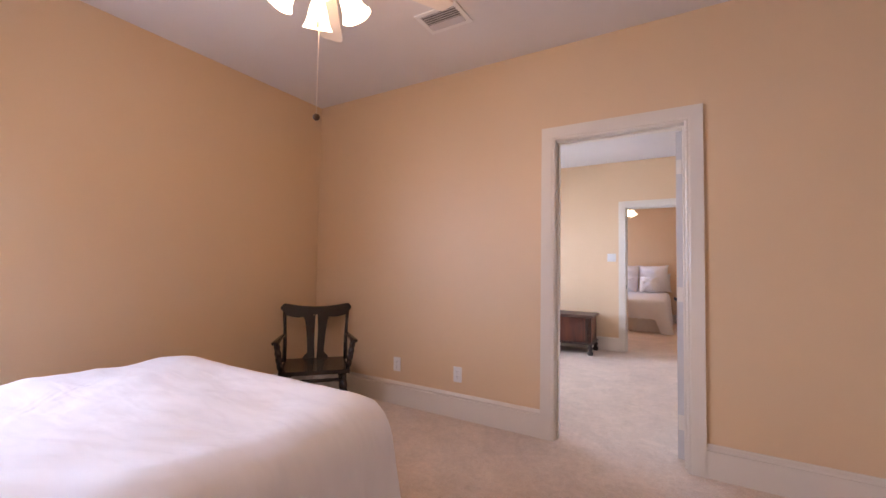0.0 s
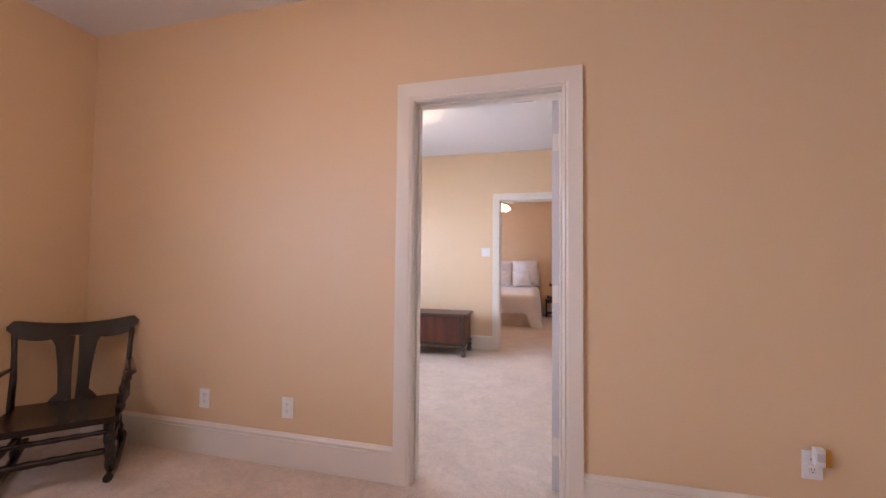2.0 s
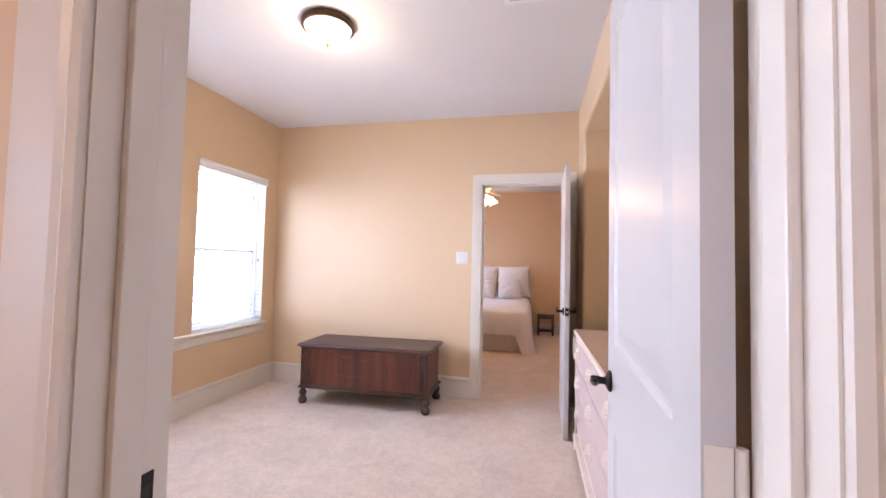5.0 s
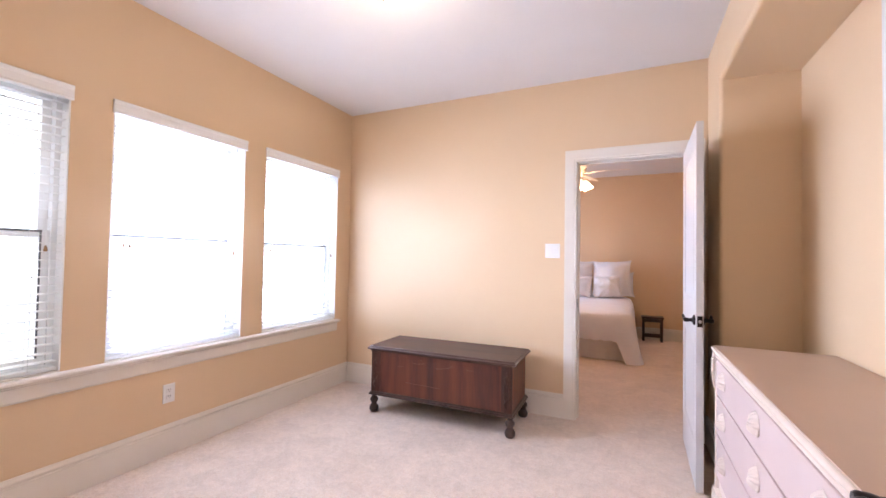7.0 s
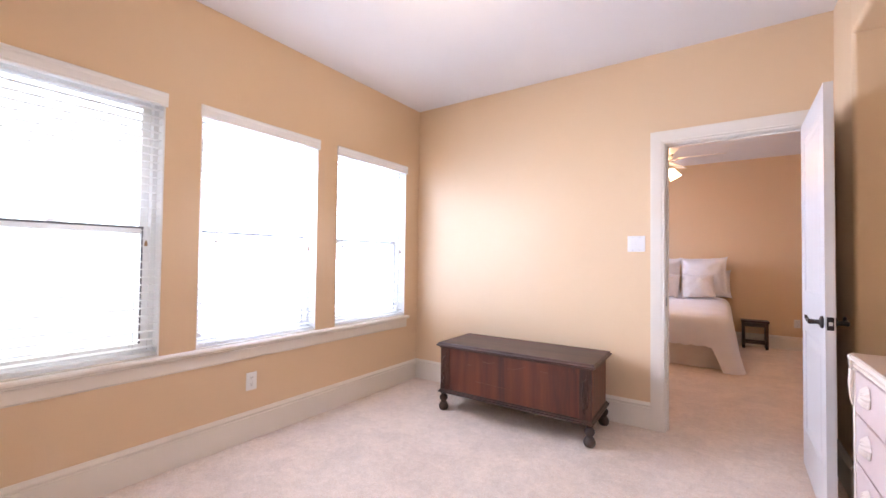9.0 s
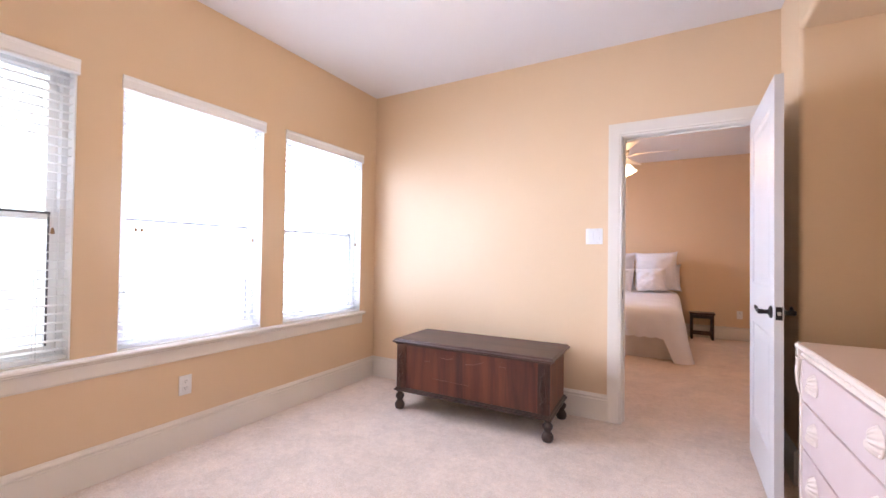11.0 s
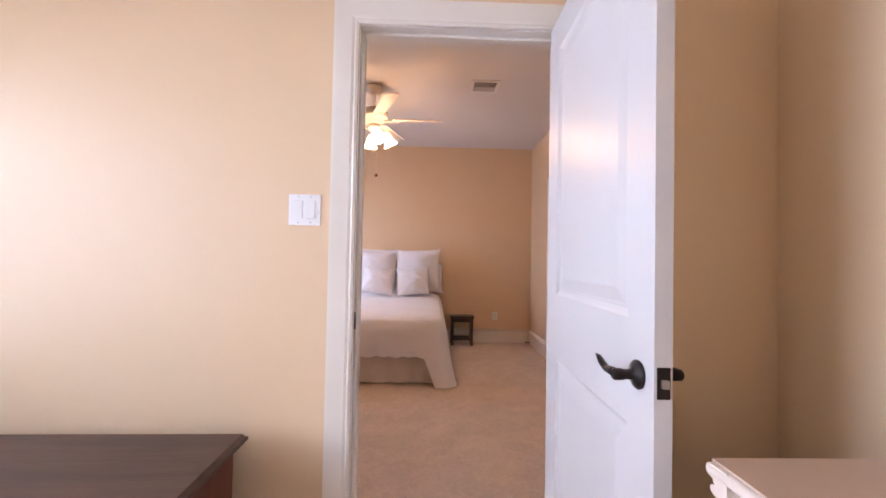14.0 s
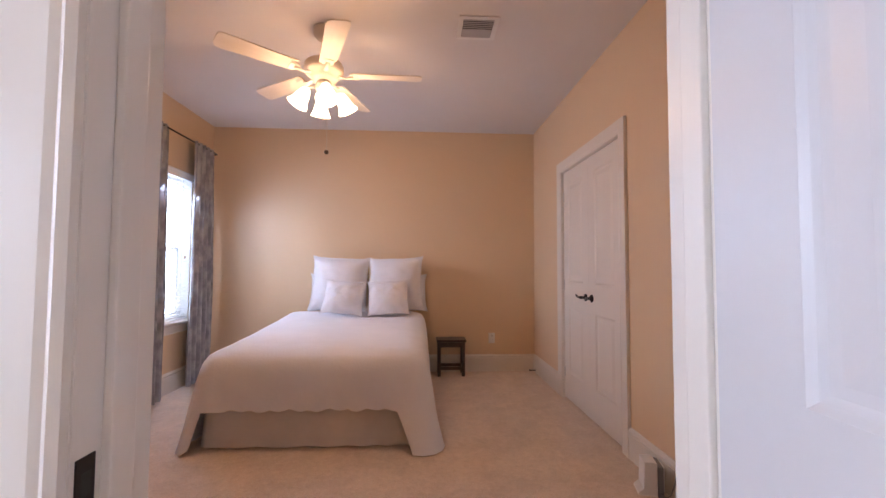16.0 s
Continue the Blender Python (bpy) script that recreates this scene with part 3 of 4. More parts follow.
def ceiling_vent(x0, x1, y0, y1):
    v = thing("ceiling_vent", "white stamped metal ceiling vent with grey louvres", "vent", pose((x0 + x1) / 2, (y0 + y1) / 2, H), "ceiling vents")
    a, b = (x1 - x0) / 2, (y1 - y0) / 2
    bm = bmesh.new()
    for p, q, r, s in ((-a, a, -b, -b + 0.03), (-a, a, b - 0.03, b), (-a, -a + 0.03, -b + 0.03, b - 0.03), (a - 0.03, a, -b + 0.03, b - 0.03)):
        box(bm, p, r, -0.010, q, s, -0.001, 0.002)
    part("frame", bm, M_WHITE, v)
    # Near-black sheet under the solid ceiling, coloured as the unlit duct.
    bm = bmesh.new()
    box(bm, -a + 0.03, -b + 0.03, -0.003, a - 0.03, b - 0.03, -0.001)
    part("duct_dark", bm, M_DARK, v)
    n = max(6, round((2 * b - 0.06) / 0.020))
    for k in range(n):
        bm = bmesh.new()
        yy = -b + 0.03 + (k + 0.5) * (2 * b - 0.06) / n
        box(bm, -a + 0.031, -0.0085, -0.0007, a - 0.031, 0.0085, 0.0007)
        part("slat", bm, M_VENT, v, at=pose(0, yy, -0.008, 16 if k < n * 0.6 else -20))
    return v


ceiling_vent(-1.06, -0.76, -0.78, -0.56)
ceiling_vent(-0.03, 0.20, 1.56, 1.83)
ceiling_vent(0.265, 0.520, 5.43, 5.68)

# ---- lamps ----
M_SHADE = glow("lit_frosted_glass", (1.0, 0.82, 0.58), 5.0)
M_SHADE_B = glow("lit_frosted_bowl", (1.0, 0.90, 0.74), 2.2)
M_CREAM = mat("cream_fan_enamel", (0.76, 0.67, 0.57), 0.35, second=(0.80, 0.71, 0.61), scale=6)
M_BLADE = mat("cream_fan_blade", (0.76, 0.67, 0.57), 0.4, second=(0.81, 0.73, 0.63), scale=4, stretch=(1, 8, 1))
M_BRONZE = mat("dark_bronze_rim", (0.06, 0.035, 0.02), 0.35, 0.7, second=(0.12, 0.07, 0.04), scale=20)
M_BRASS = mat("aged_brass", (0.45, 0.30, 0.14), 0.35, 0.9)

cl = thing("ceiling_light", "lit frosted glass bowl light with a dark bronze rim", "ceiling light", pose(-1.10, 1.815, H))
bm = bmesh.new()
lathe(bm, [(0.155, -0.002), (0.160, -0.012), (0.158, -0.030), (0.150, -0.040), (0.142, -0.040), (0.138, -0.030)][::-1], 40)
part("rim", bm, M_BRONZE, cl, "dark bronze rim")
bm = bmesh.new()
lathe(bm, [(0.006, -0.132), (0.045, -0.126), (0.085, -0.108), (0.115, -0.082), (0.136, -0.045), (0.140, -0.034)], 40)
bowl = part("bowl", bm, M_SHADE_B, cl, "lit frosted glass bowl")
bowl.visible_shadow = False
bm = bmesh.new()
lathe(bm, [(0.003, -0.165), (0.007, -0.160), (0.008, -0.152), (0.005, -0.147), (0.011, -0.140), (0.014, -0.132), (0.010, -0.128)], 16)
part("finial", bm, M_BRASS, cl, "small brass finial")


def ceiling_fan(x, y, turn, hang, chain, first, low, label):
    f = thing("ceiling_fan", label, "ceiling fan", pose(x, y, H - low, 0, 0, turn), "ceiling fans")
    bm = bmesh.new()
    lathe(bm, [(0.016, -0.075), (0.045, -0.070), (0.068, -0.045), (0.072, -0.015), (0.072, 0.0)], 28, Matrix.Translation((0, 0, low)))
    part("canopy", bm, M_CREAM, f)
    bm = bmesh.new()
    lathe(bm, [(0.013, -0.15), (0.013, low - 0.06)], 14)
    part("downrod", bm, M_CREAM, f)
    bm = bmesh.new()
    lathe(bm, [(0.040, -0.305), (0.075, -0.300), (0.085, -0.285), (0.088, -0.268), (0.115, -0.258), (0.125, -0.240), (0.125, -0.205), (0.118, -0.190), (0.095, -0.172), (0.050, -0.158), (0.030, -0.145), (0.018, -0.140)], 36)
    part("motor", bm, M_CREAM, f)
    bm = bmesh.new()
    lathe(bm, [(0.010, -0.385), (0.030, -0.378), (0.050, -0.360), (0.055, -0.335), (0.048, -0.315), (0.042, -0.305)], 28)
    part("light_kit", bm, M_CREAM, f)
    for k in range(5):
        rot = Matrix.Rotation(radians(72 * k), 4, "Z")
        bm = bmesh.new()
        tube(bm, [(0.09, 0, -0.270), (0.14, 0, -0.278), (0.19, 0, -0.266)], [0.014, 0.012, 0.016], 10, 0.4)
        box(bm, 0.165, -0.035, -0.267, 0.225, 0.035, -0.262, 0.002)
        part("blade_bracket", bm, M_CREAM, f, at=rot)
        bm = bmesh.new()
        out = [(0.185, -0.052), (0.60, -0.066), (0.625, -0.058), (0.635, -0.035), (0.635, 0.035), (0.625, 0.058), (0.60, 0.066), (0.185, 0.052), (0.175, 0.03), (0.175, -0.03)]
        lo = [bm.verts.new((px, py, -0.0035)) for px, py in out]
        hi = [bm.verts.new((px, py, 0.0035)) for px, py in out]
        for i in range(len(out)):
            j = (i + 1) % len(out)
            bm.faces.new((lo[i], lo[j], hi[j], hi[i]))
        bm.faces.new(lo[::-1])
        bm.faces.new(hi)
        part("blade", bm, M_BLADE, f, at=rot @ Matrix.Translation((0, 0, -0.256)) @ Matrix.Rotation(radians(11), 4, "X"))
    for k in range(4):
        rot = Matrix.Rotation(radians(first + 90 * k - turn), 4, "Z")
        bm = bmesh.new()
        tube(bm, [(0.04, 0, -0.345), (0.075, 0, -0.350), (0.100, 0, -0.368), (0.108, 0, -0.385)], 0.010, 10)
        arm = part("lamp_arm", bm, M_CREAM, f, at=rot)
        bm = bmesh.new()
        m = Matrix.Translation((0.104, 0, -0.372)) @ Matrix.Rotation(radians(-28), 4, "Y")
        n, rings = 28, []
        for r, z in ((0.024, 0.0), (0.030, -0.012), (0.040, -0.040), (0.046, -0.070), (0.054, -0.095), (0.067, -0.120)):
            rings.append([bm.verts.new(m @ Vector((r * (1 + (0.03 * math.cos(7 * 2 * math.pi * i / n) if z < -0.09 else 0)) * math.cos(2 * math.pi * i / n), r * math.sin(2 * math.pi * i / n), z))) for i in range(n)])
        for a, b in zip(rings, rings[1:]):
            for i in range(n):
                fc = bm.faces.new((a[i], a[(i + 1) % n], b[(i + 1) % n], b[i]))
                fc.smooth = True
        bm.faces.new(rings[0])
        sh = part("shade", bm, M_SHADE, f, "lit frosted glass tulip shade", at=rot)
        sh.visible_shadow = False
    for (cx, cy), length, knob in (((0.03, -0.03), chain, True), ((-0.03, 0.02), 0.16, False)):
        bm = bmesh.new()
        tube(bm, [(cx, cy, -0.37), (cx, cy, -0.37 - length)], 0.0016, 6)
        ch = part("pull_chain", bm, M_CREAM, f, at=Matrix.Rotation(radians(hang - turn), 4, "Z"))
        bm = bmesh.new()
        if knob:
            bmesh.ops.create_uvsphere(bm, u_segments=16, v_segments=10, radius=0.0145, matrix=Matrix.Translation((cx, cy, -0.38 - length)))
            for fc in bm.faces:
                fc.smooth = True
            part("chain_ball", bm, M_BRONZE, ch, "dark metal ball at the chain's end")
        else:
            lathe(bm, [(0.003, -0.40 - length), (0.007, -0.392 - length), (0.006, -0.378 - length), (0.003, -0.37 - length)], 10)
            part("chain_knob", bm, M_CREAM, ch)
    return f


ceiling_fan(*FAN_A, 60, 12, 0.578, 319, 0.0, "cream ceiling fan with lit tulip shades above a bed")
ceiling_fan(*FAN_C, 2, 2, 0.395, 20, 0.045, "cream five-blade ceiling fan with four lit tulip shades")

# ---- cloth and beds ----
M_SPREAD = mat("white_matelasse_cotton", (0.84, 0.83, 0.87), 0.9, second=(0.87, 0.86, 0.90), scale=7, bump=0.30, bump_scale=8, spec=0.15, stretch=(0.8, 1.9, 1))
for node in M_SPREAD.node_tree.nodes:
    if node.type == "BUMP":
        node.inputs["Distance"].default_value = 0.020
        puffs = node.inputs["Height"].links[0].from_node
        puffs.inputs["Detail"].default_value, puffs.inputs["Distortion"].default_value = 1.5, 0.3
M_COVER = mat("white_cotton_coverlet", (0.80, 0.80, 0.84), 0.9, second=(0.84, 0.84, 0.88), scale=7, bump=0.6, bump_scale=60, spec=0.15)
M_SKIRT = mat("taupe_bed_skirt", (0.68, 0.62, 0.57), 0.95, second=(0.74, 0.68, 0.63), scale=9, bump=0.4, bump_scale=160, spec=0.1)
M_PILLOW = mat("white_pillow_cotton", (0.78, 0.77, 0.80), 0.9, second=(0.82, 0.81, 0.84), scale=12, bump=0.5, bump_scale=90, spec=0.1)
M_MATTRESS = mat("white_ticking", (0.7, 0.69, 0.66), 0.9, second=(0.74, 0.73, 0.70), scale=20)


def outline(x0, x1, y0, y1, r, n):
    """n points round a rounded rectangle with outward normals and the distance along it."""
    pts = []
    for cx, cy, a0 in ((x1 - r, y0 + r, -90), (x1 - r, y1 - r, 0), (x0 + r, y1 - r, 90), (x0 + r, y0 + r, 180)):
        for k in range(9):
            a = radians(a0 + 90 * k / 8)
            pts.append(Vector((cx + r * math.cos(a), cy + r * math.sin(a), 0)))
    cum = [0.0]
    for a, b in zip(pts, pts[1:] + pts[:1]):
        cum.append(cum[-1] + (b - a).length)
    out, seg = [], 0
    for i in range(n):
        d = cum[-1] * i / n
        while cum[seg + 1] < d:
            seg += 1
        a, b = pts[seg], pts[(seg + 1) % len(pts)]
        p = a.lerp(b, (d - cum[seg]) / max(1e-9, cum[seg + 1] - cum[seg]))
        t = (b - a).normalized()
        out.append((p, Vector((t.y, -t.x, 0)), d))
    return out


def coverlet(x0, x1, y0, y1, top, drop, ripple, flare, wrinkle, scallop=0.0, seed=0.0, r=0.16, rise=0.0):
    """A cloth over a mattress. drop(p): how far it hangs; flare(nx, ny): how far the hem stands out."""
    bm = bmesh.new()
    n = 220
    ring0 = outline(x0, x1, y0, y1, r, n)
    c = Vector(((x0 + x1) / 2, (y0 + y1) / 2, 0))
    rings = []
    for k in range(26):
        f = 1.0 - k / 26
        f = 1 - (1 - f) ** 1.15
        ring = []
        for p, nm, d in ring0:
            q = c + (p - c) * f
            edge = max(0.0, 1 - (p - q).length / 0.16)
            w = noise.noise(Vector((q.x * 2.2 + seed, q.y * 3.1, 0.3))) * wrinkle + noise.noise(Vector((q.x * 6 + seed, q.y * 9, 1.7))) * wrinkle * 0.45 + abs(noise.noise(Vector((q.x * 3 + q.y * 2 + seed, q.y * 14 - q.x * 6, 4.2)))) * wrinkle * 0.5
            ring.append(bm.verts.new((q.x, q.y, top + rise * max(0.0, (q.y - y0) / (y1 - y0)) ** 1.5 - 0.035 * edge ** 2 + w * (1 - 0.6 * edge))))
        rings.append(ring)
    rings.reverse()
    for k in range(1, 15):
        g = k / 14
        ring = []
        for p, nm, d in ring0:
            fall = drop(p) + scallop * abs(math.sin(d * 26))* (1 if g == 1 else g ** 6)
            curve = 0.05 * (1 - math.exp(-g * fall / 0.05))
            fold = math.sin(d * 17 + 2.2 * math.sin(d * 3.1 + seed)) * ripple * g ** 1.4 + noise.noise(Vector((d * 2.5, g * 2, seed))) * ripple * g
            o = curve + flare(nm.x, nm.y) * g ** 1.3 + fold
            z = top + rise * max(0.0, (p.y - y0) / (y1 - y0)) ** 1.5 * (1 - g) - 0.035 - fall * g * (1 - 0.08 * (1 - g))
            ring.append(bm.verts.new((p.x + nm.x * o, p.y + nm.y * o, max(0.006, z))))
        rings.append(ring)
    for a, b in zip(rings, rings[1:]):
        for i in range(n):
            f = bm.faces.new((a[i], a[(i + 1) % n], b[(i + 1) % n], b[i]))
            f.smooth = True
    bm.faces.new(rings[0])
    return bm


def pillow(name, w, h, t, at, label, group, rim=0.90, quilt=False, flop=0.0):
    """A stuffed cushion with a flat border round it and pointed corners."""
    bm = bmesh.new()
    n = 44 if quilt else 30
    for side in (1, -1):
        grid = []
        for i in range(n + 1):
            row = []
            for j in range(n + 1):
                u, v = 2 * i / n - 1, 2 * j / n - 1
                ui, vi = min(1.0, abs(u) / rim), min(1.0, abs(v) / rim)
                bulge = max(0.0, (1 - ui ** 2.4) * (1 - vi ** 2.4)) ** 0.6
                px = u * w / 2 * (1 - 0.09 * (1 - v ** 4) * abs(u) ** 3)
                pz = v * h / 2 * (1 - 0.09 * (1 - u ** 4) * abs(v) ** 3)
                if quilt:
                    bulge *= 0.945 + 0.055 * abs(math.sin(7 * (u + v)) * math.sin(7 * (u - v))) ** 0.4
                wr = noise.noise(Vector((u * 3 + at.translation.x * 9, v * 3, 0.4))) * 0.014 + side * noise.noise(Vector((u * 6 + at.translation.x * 5, v * 8, 2.4))) * (0.002 if quilt else 0.006) * bulge
                row.append(bm.verts.new((px, side * (0.003 + t / 2 * bulge) + wr + flop * u * u * v, pz)))
            grid.append(row)
        for i in range(n):
            for j in range(n):
                f = bm.faces.new((grid[i][j], grid[i + 1][j], grid[i + 1][j + 1], grid[i][j + 1]))
                f.smooth = True
    bmesh.ops.remove_doubles(bm, verts=bm.verts, dist=0.0008)
    ob = part(name, bm, M_PILLOW, at=at)
    return tagged(ob, label, "pillow", group)


# bed in the first room
bed = thing("bed", "bed under a white cover with its foot toward a doorway", "bed", pose(0, 0, 0))
bm = bmesh.new()
box(bm, -2.22, -3.50, 0.30, -0.70, -1.47, 0.545, 0.04)
part("mattress", bm, M_MATTRESS, bed)
bm = bmesh.new()
box(bm, -2.20, -3.48, 0.06, -0.72, -1.49, 0.295, 0.02)
part("box_spring", bm, M_SKIRT, bed)
bm = bmesh.new()
for px in (-2.12, -0.80):
    for py in (-3.40, -1.57):
        lathe(bm, [(0.02, 0.0), (0.022, 0.06)], 10, Matrix.Translation((px, py, 0)))
part("foot", bm, M_BLACK, bed)
bm = coverlet(-2.235, -0.655, -3.52, -1.43, 0.622, lambda p: 0.572, 0.022, lambda nx, ny: 0.05 + 0.05 * abs(nx * ny) * 2, 0.026, 0, 3.0, 0.14)
tagged(part("bedspread", bm, M_SPREAD), "white woven cotton bedspread hanging to the carpet", "bedspread")

# bed in the last room
BX0, BX1, BY0, BY1 = -1.36, 0.055, 5.72, 7.55
bed = thing("bed", "bed with a taupe skirt and its head against a wall", "bed", pose(0, 0, 0))
bm = bmesh.new()
box(bm, BX0 + 0.03, BY0 + 0.03, 0.285, BX1 - 0.03, BY1, 0.535, 0.04)
part("mattress", bm, M_MATTRESS, bed)
bm = bmesh.new()
box(bm, BX0 + 0.04, BY0 + 0.05, 0.05, BX1 - 0.04, BY1, 0.280, 0.02)
part("box_spring", bm, M_MATTRESS, bed)
bm = bmesh.new()
n = 150
ring0 = outline(BX0 + 0.01, BX1 - 0.01, BY0 + 0.015, BY1, 0.05, n)
rings = []
for k in range(9):
    g = k / 8
    rings.append([bm.verts.new((p.x + nm.x * (0.012 * g + 0.010 * g * math.sin(d * 30 + 3 * math.sin(d * 4))), p.y + nm.y * (0.012 * g + 0.010 * g * math.sin(d * 30 + 3 * math.sin(d * 4))), 0.305 - 0.298 * g)) for p, nm, d in ring0])
for a, b in zip(rings, rings[1:]):
    for i in range(n):
        f = bm.faces.new((a[i], a[(i + 1) % n], b[(i + 1) % n], b[i]))
        f.smooth = True
part("bed_skirt", bm, M_SKIRT, bed, "gathered taupe cotton bed skirt")


def c_drop(p):
    """Short across the foot, long down both sides, with a tail round each corner."""
    if p.y > BY0 + 0.16:
        return 0.572
    w = min(1.0, max(0.0, (p.x - BX0 - 0.055) / 0.03)) * min(1.0, max(0.0, (BX1 - 0.11 - p.x) / 0.035))
    return 0.572 - 0.262 * w * w * (3 - 2 * w)


def c_flare(nx, ny):
    return 0.008 + 0.025 * abs(nx) ** 2 * (1 if ny < 0.3 else 0.3) + (0.09 if nx < 0 else 0.15) * max(0.0, -ny * abs(nx)) * 2


bm = coverlet(BX0, BX1, BY0, BY1, 0.612, c_drop, 0.014, c_flare, 0.010, 0.018, 7.0, 0.13, 0.085)
tagged(part("coverlet", bm, M_COVER), "white cotton coverlet with a scalloped hem", "coverlet")
for k, px in enumerate((-0.86, -0.20)):
    pillow("sleeping_pillow", 0.64, 0.42, 0.10, pose(px, 7.535, 0.875, -4, 2 - 4 * k, 0), "plump white sleeping pillow standing behind a larger one", "sleeping pillows on the bed", rim=1.0)
for k, (px, tilt) in enumerate(((-0.82, -12), (-0.235, -12))):
    pillow("square_pillow", 0.62, 0.60, 0.18, pose(px, 7.40, 0.99, tilt, 2 - 4 * k, 3 - 6 * k), "large square white cotton pillow with a flat border", "large pillows on the bed", flop=0.015)
for k, (px, tilt, ry) in enumerate(((-0.735, -22, 5), (-0.29, -22, -4))):
    pillow("throw_pillow", 0.43, 0.38, 0.15, pose(px, 7.175, 0.858, tilt, ry, 0), "small quilted white pillow leaning on a larger one", "small pillows on the bed", rim=0.94, quilt=True)

# ---- curtains ----
M_CURTAIN = mat("grey_patterned_curtain", (0.24, 0.24, 0.26), 0.9, second=(0.42, 0.41, 0.42), scale=14, bump=0.3, bump_scale=200, spread=0.25, spec=0.1, stretch=(1, 1, 0.6))


def curtain(y0, y1, z0, z1, x, waves, label):
    bm = bmesh.new()
    n, rows = waves * 14, 16
    grid = []
    for j in range(rows + 1):
        g = j / rows
        z = z1 - (z1 - z0) * g
        row = []
        for i in range(n + 1):
            u = i / n
            wide = 1 + 0.14 * (g - 0.3)
            y = (y0 + y1) / 2 + (u - 0.5) * (y1 - y0) * wide
            a = 0.030 * (0.7 + 0.4 * g)
            xx = x + a * math.sin(2 * math.pi * waves * u + 0.6 * math.sin(3 * g)) + 0.008 * noise.noise(Vector((u * 9, g * 4, y0)))
            row.append((xx, y, z))
        grid.append(row)
    for off in (0.0, -0.003):
        vs = [[bm.verts.new((p[0] + off, p[1], p[2])) for p in row] for row in grid]
        for j in range(rows):
            for i in range(n):
                f = bm.faces.new((vs[j][i], vs[j][i + 1], vs[j + 1][i + 1], vs[j + 1][i]))
                f.smooth = True
    return tagged(part("curtain", bm, M_CURTAIN), label, "curtain", "curtains at the bedroom window")


CX = -2.16
curtain(6.36, 6.62, 0.03, 2.385, CX, 4, "grey and white patterned curtain drawn aside, hanging to the carpet")
curtain(7.02, 7.40, 0.03, 2.385, CX, 5, "grey and white patterned curtain gathered beside the window")
rod = thing("curtain_rod", "thin dark metal curtain rod above a window", "curtain rod", pose(0, 0, 0))
bm = bmesh.new()
tube(bm, [(CX, 6.15, 2.365), (CX, 7.45, 2.365)], 0.008, 10)
part("rod", bm, M_BLACK, rod)
for yy in (6.22, 7.43):
    bm = bmesh.new()
    tube(bm, [(XC, yy, 2.36), (CX, yy, 2.355)], 0.006, 8)
    box(bm, XC, yy - 0.012, 2.33, XC + 0.006, yy + 0.012, 2.39)
    part("bracket", bm, M_BLACK, rod)

# ---- cedar chest ----


def wood_mat(name, dark, light, axis_scale, rough, fibre=0.35, coat=0.3):
    m = mat(name, dark, rough, coat=coat)
    n, l = m.node_tree.nodes, m.node_tree.links
    p = n["Principled BSDF"]
    p.inputs["Coat Roughness"].default_value = 0.25
    tc, mp = n.new("ShaderNodeTexCoord"), n.new("ShaderNodeMapping")
    mp.inputs["Scale"].default_value = axis_scale
    l.new(tc.outputs["Object"], mp.inputs[0])
    big, fine = n.new("ShaderNodeTexNoise"), n.new("ShaderNodeTexNoise")
    big.inputs["Scale"].default_value, big.inputs["Detail"].default_value, big.inputs["Distortion"].default_value = 1.0, 3, 0.6
    fine.inputs["Scale"].default_value, fine.inputs["Detail"].default_value = 9.0, 8
    l.new(mp.outputs[0], big.inputs["Vector"])
    l.new(mp.outputs[0], fine.inputs["Vector"])
    mx = n.new("ShaderNodeMath")
    mx.operation = "MULTIPLY_ADD"
    mx.inputs[1].default_value = fibre
    l.new(fine.outputs[0], mx.inputs[0])
    l.new(big.outputs[0], mx.inputs[2])
    r = n.new("ShaderNodeValToRGB")
    r.color_ramp.elements[0].position, r.color_ramp.elements[1].position = 0.325 + fibre / 2, 0.685 + fibre / 2
    r.color_ramp.elements[0].color, r.color_ramp.elements[1].color = (*dark, 1), (*light, 1)
    l.new(mx.outputs[0], r.inputs[0])
    l.new(r.outputs[0], p.inputs["Base Color"])
    return m


M_MAHOG = wood_mat("red_mahogany_veneer", (0.048, 0.011, 0.006), (0.150, 0.036, 0.015), (10, 10, 0.8), 0.48, fibre=0.20, coat=0.12)
M_LID = wood_mat("dark_brown_lid", (0.040, 0.018, 0.013), (0.085, 0.038, 0.027), (1.5, 14, 14), 0.46, coat=0.05)
M_DKWOOD = wood_mat("dark_brown_stained_wood", (0.020, 0.010, 0.007), (0.060, 0.028, 0.018), (9, 9, 1.2), 0.36, coat=0.3)
M_POST = wood_mat("brown_mahogany_posts", (0.022, 0.008, 0.005), (0.085, 0.028, 0.015), (9, 9, 1.2), 0.42, coat=0.1)
M_EBONY = wood_mat("black_brown_varnished_wood", (0.006, 0.004, 0.0035), (0.020, 0.009, 0.006), (9, 9, 1.5), 0.27, coat=0.3)

ch = thing("cedar_chest", "mahogany blanket chest on turned bun feet", "chest", pose(-1.293, 3.150, 0, 0, 0, 1.2) @ Matrix.Diagonal((1, 1, 1.02, 1)))
W2, D2 = 0.575, 0.228


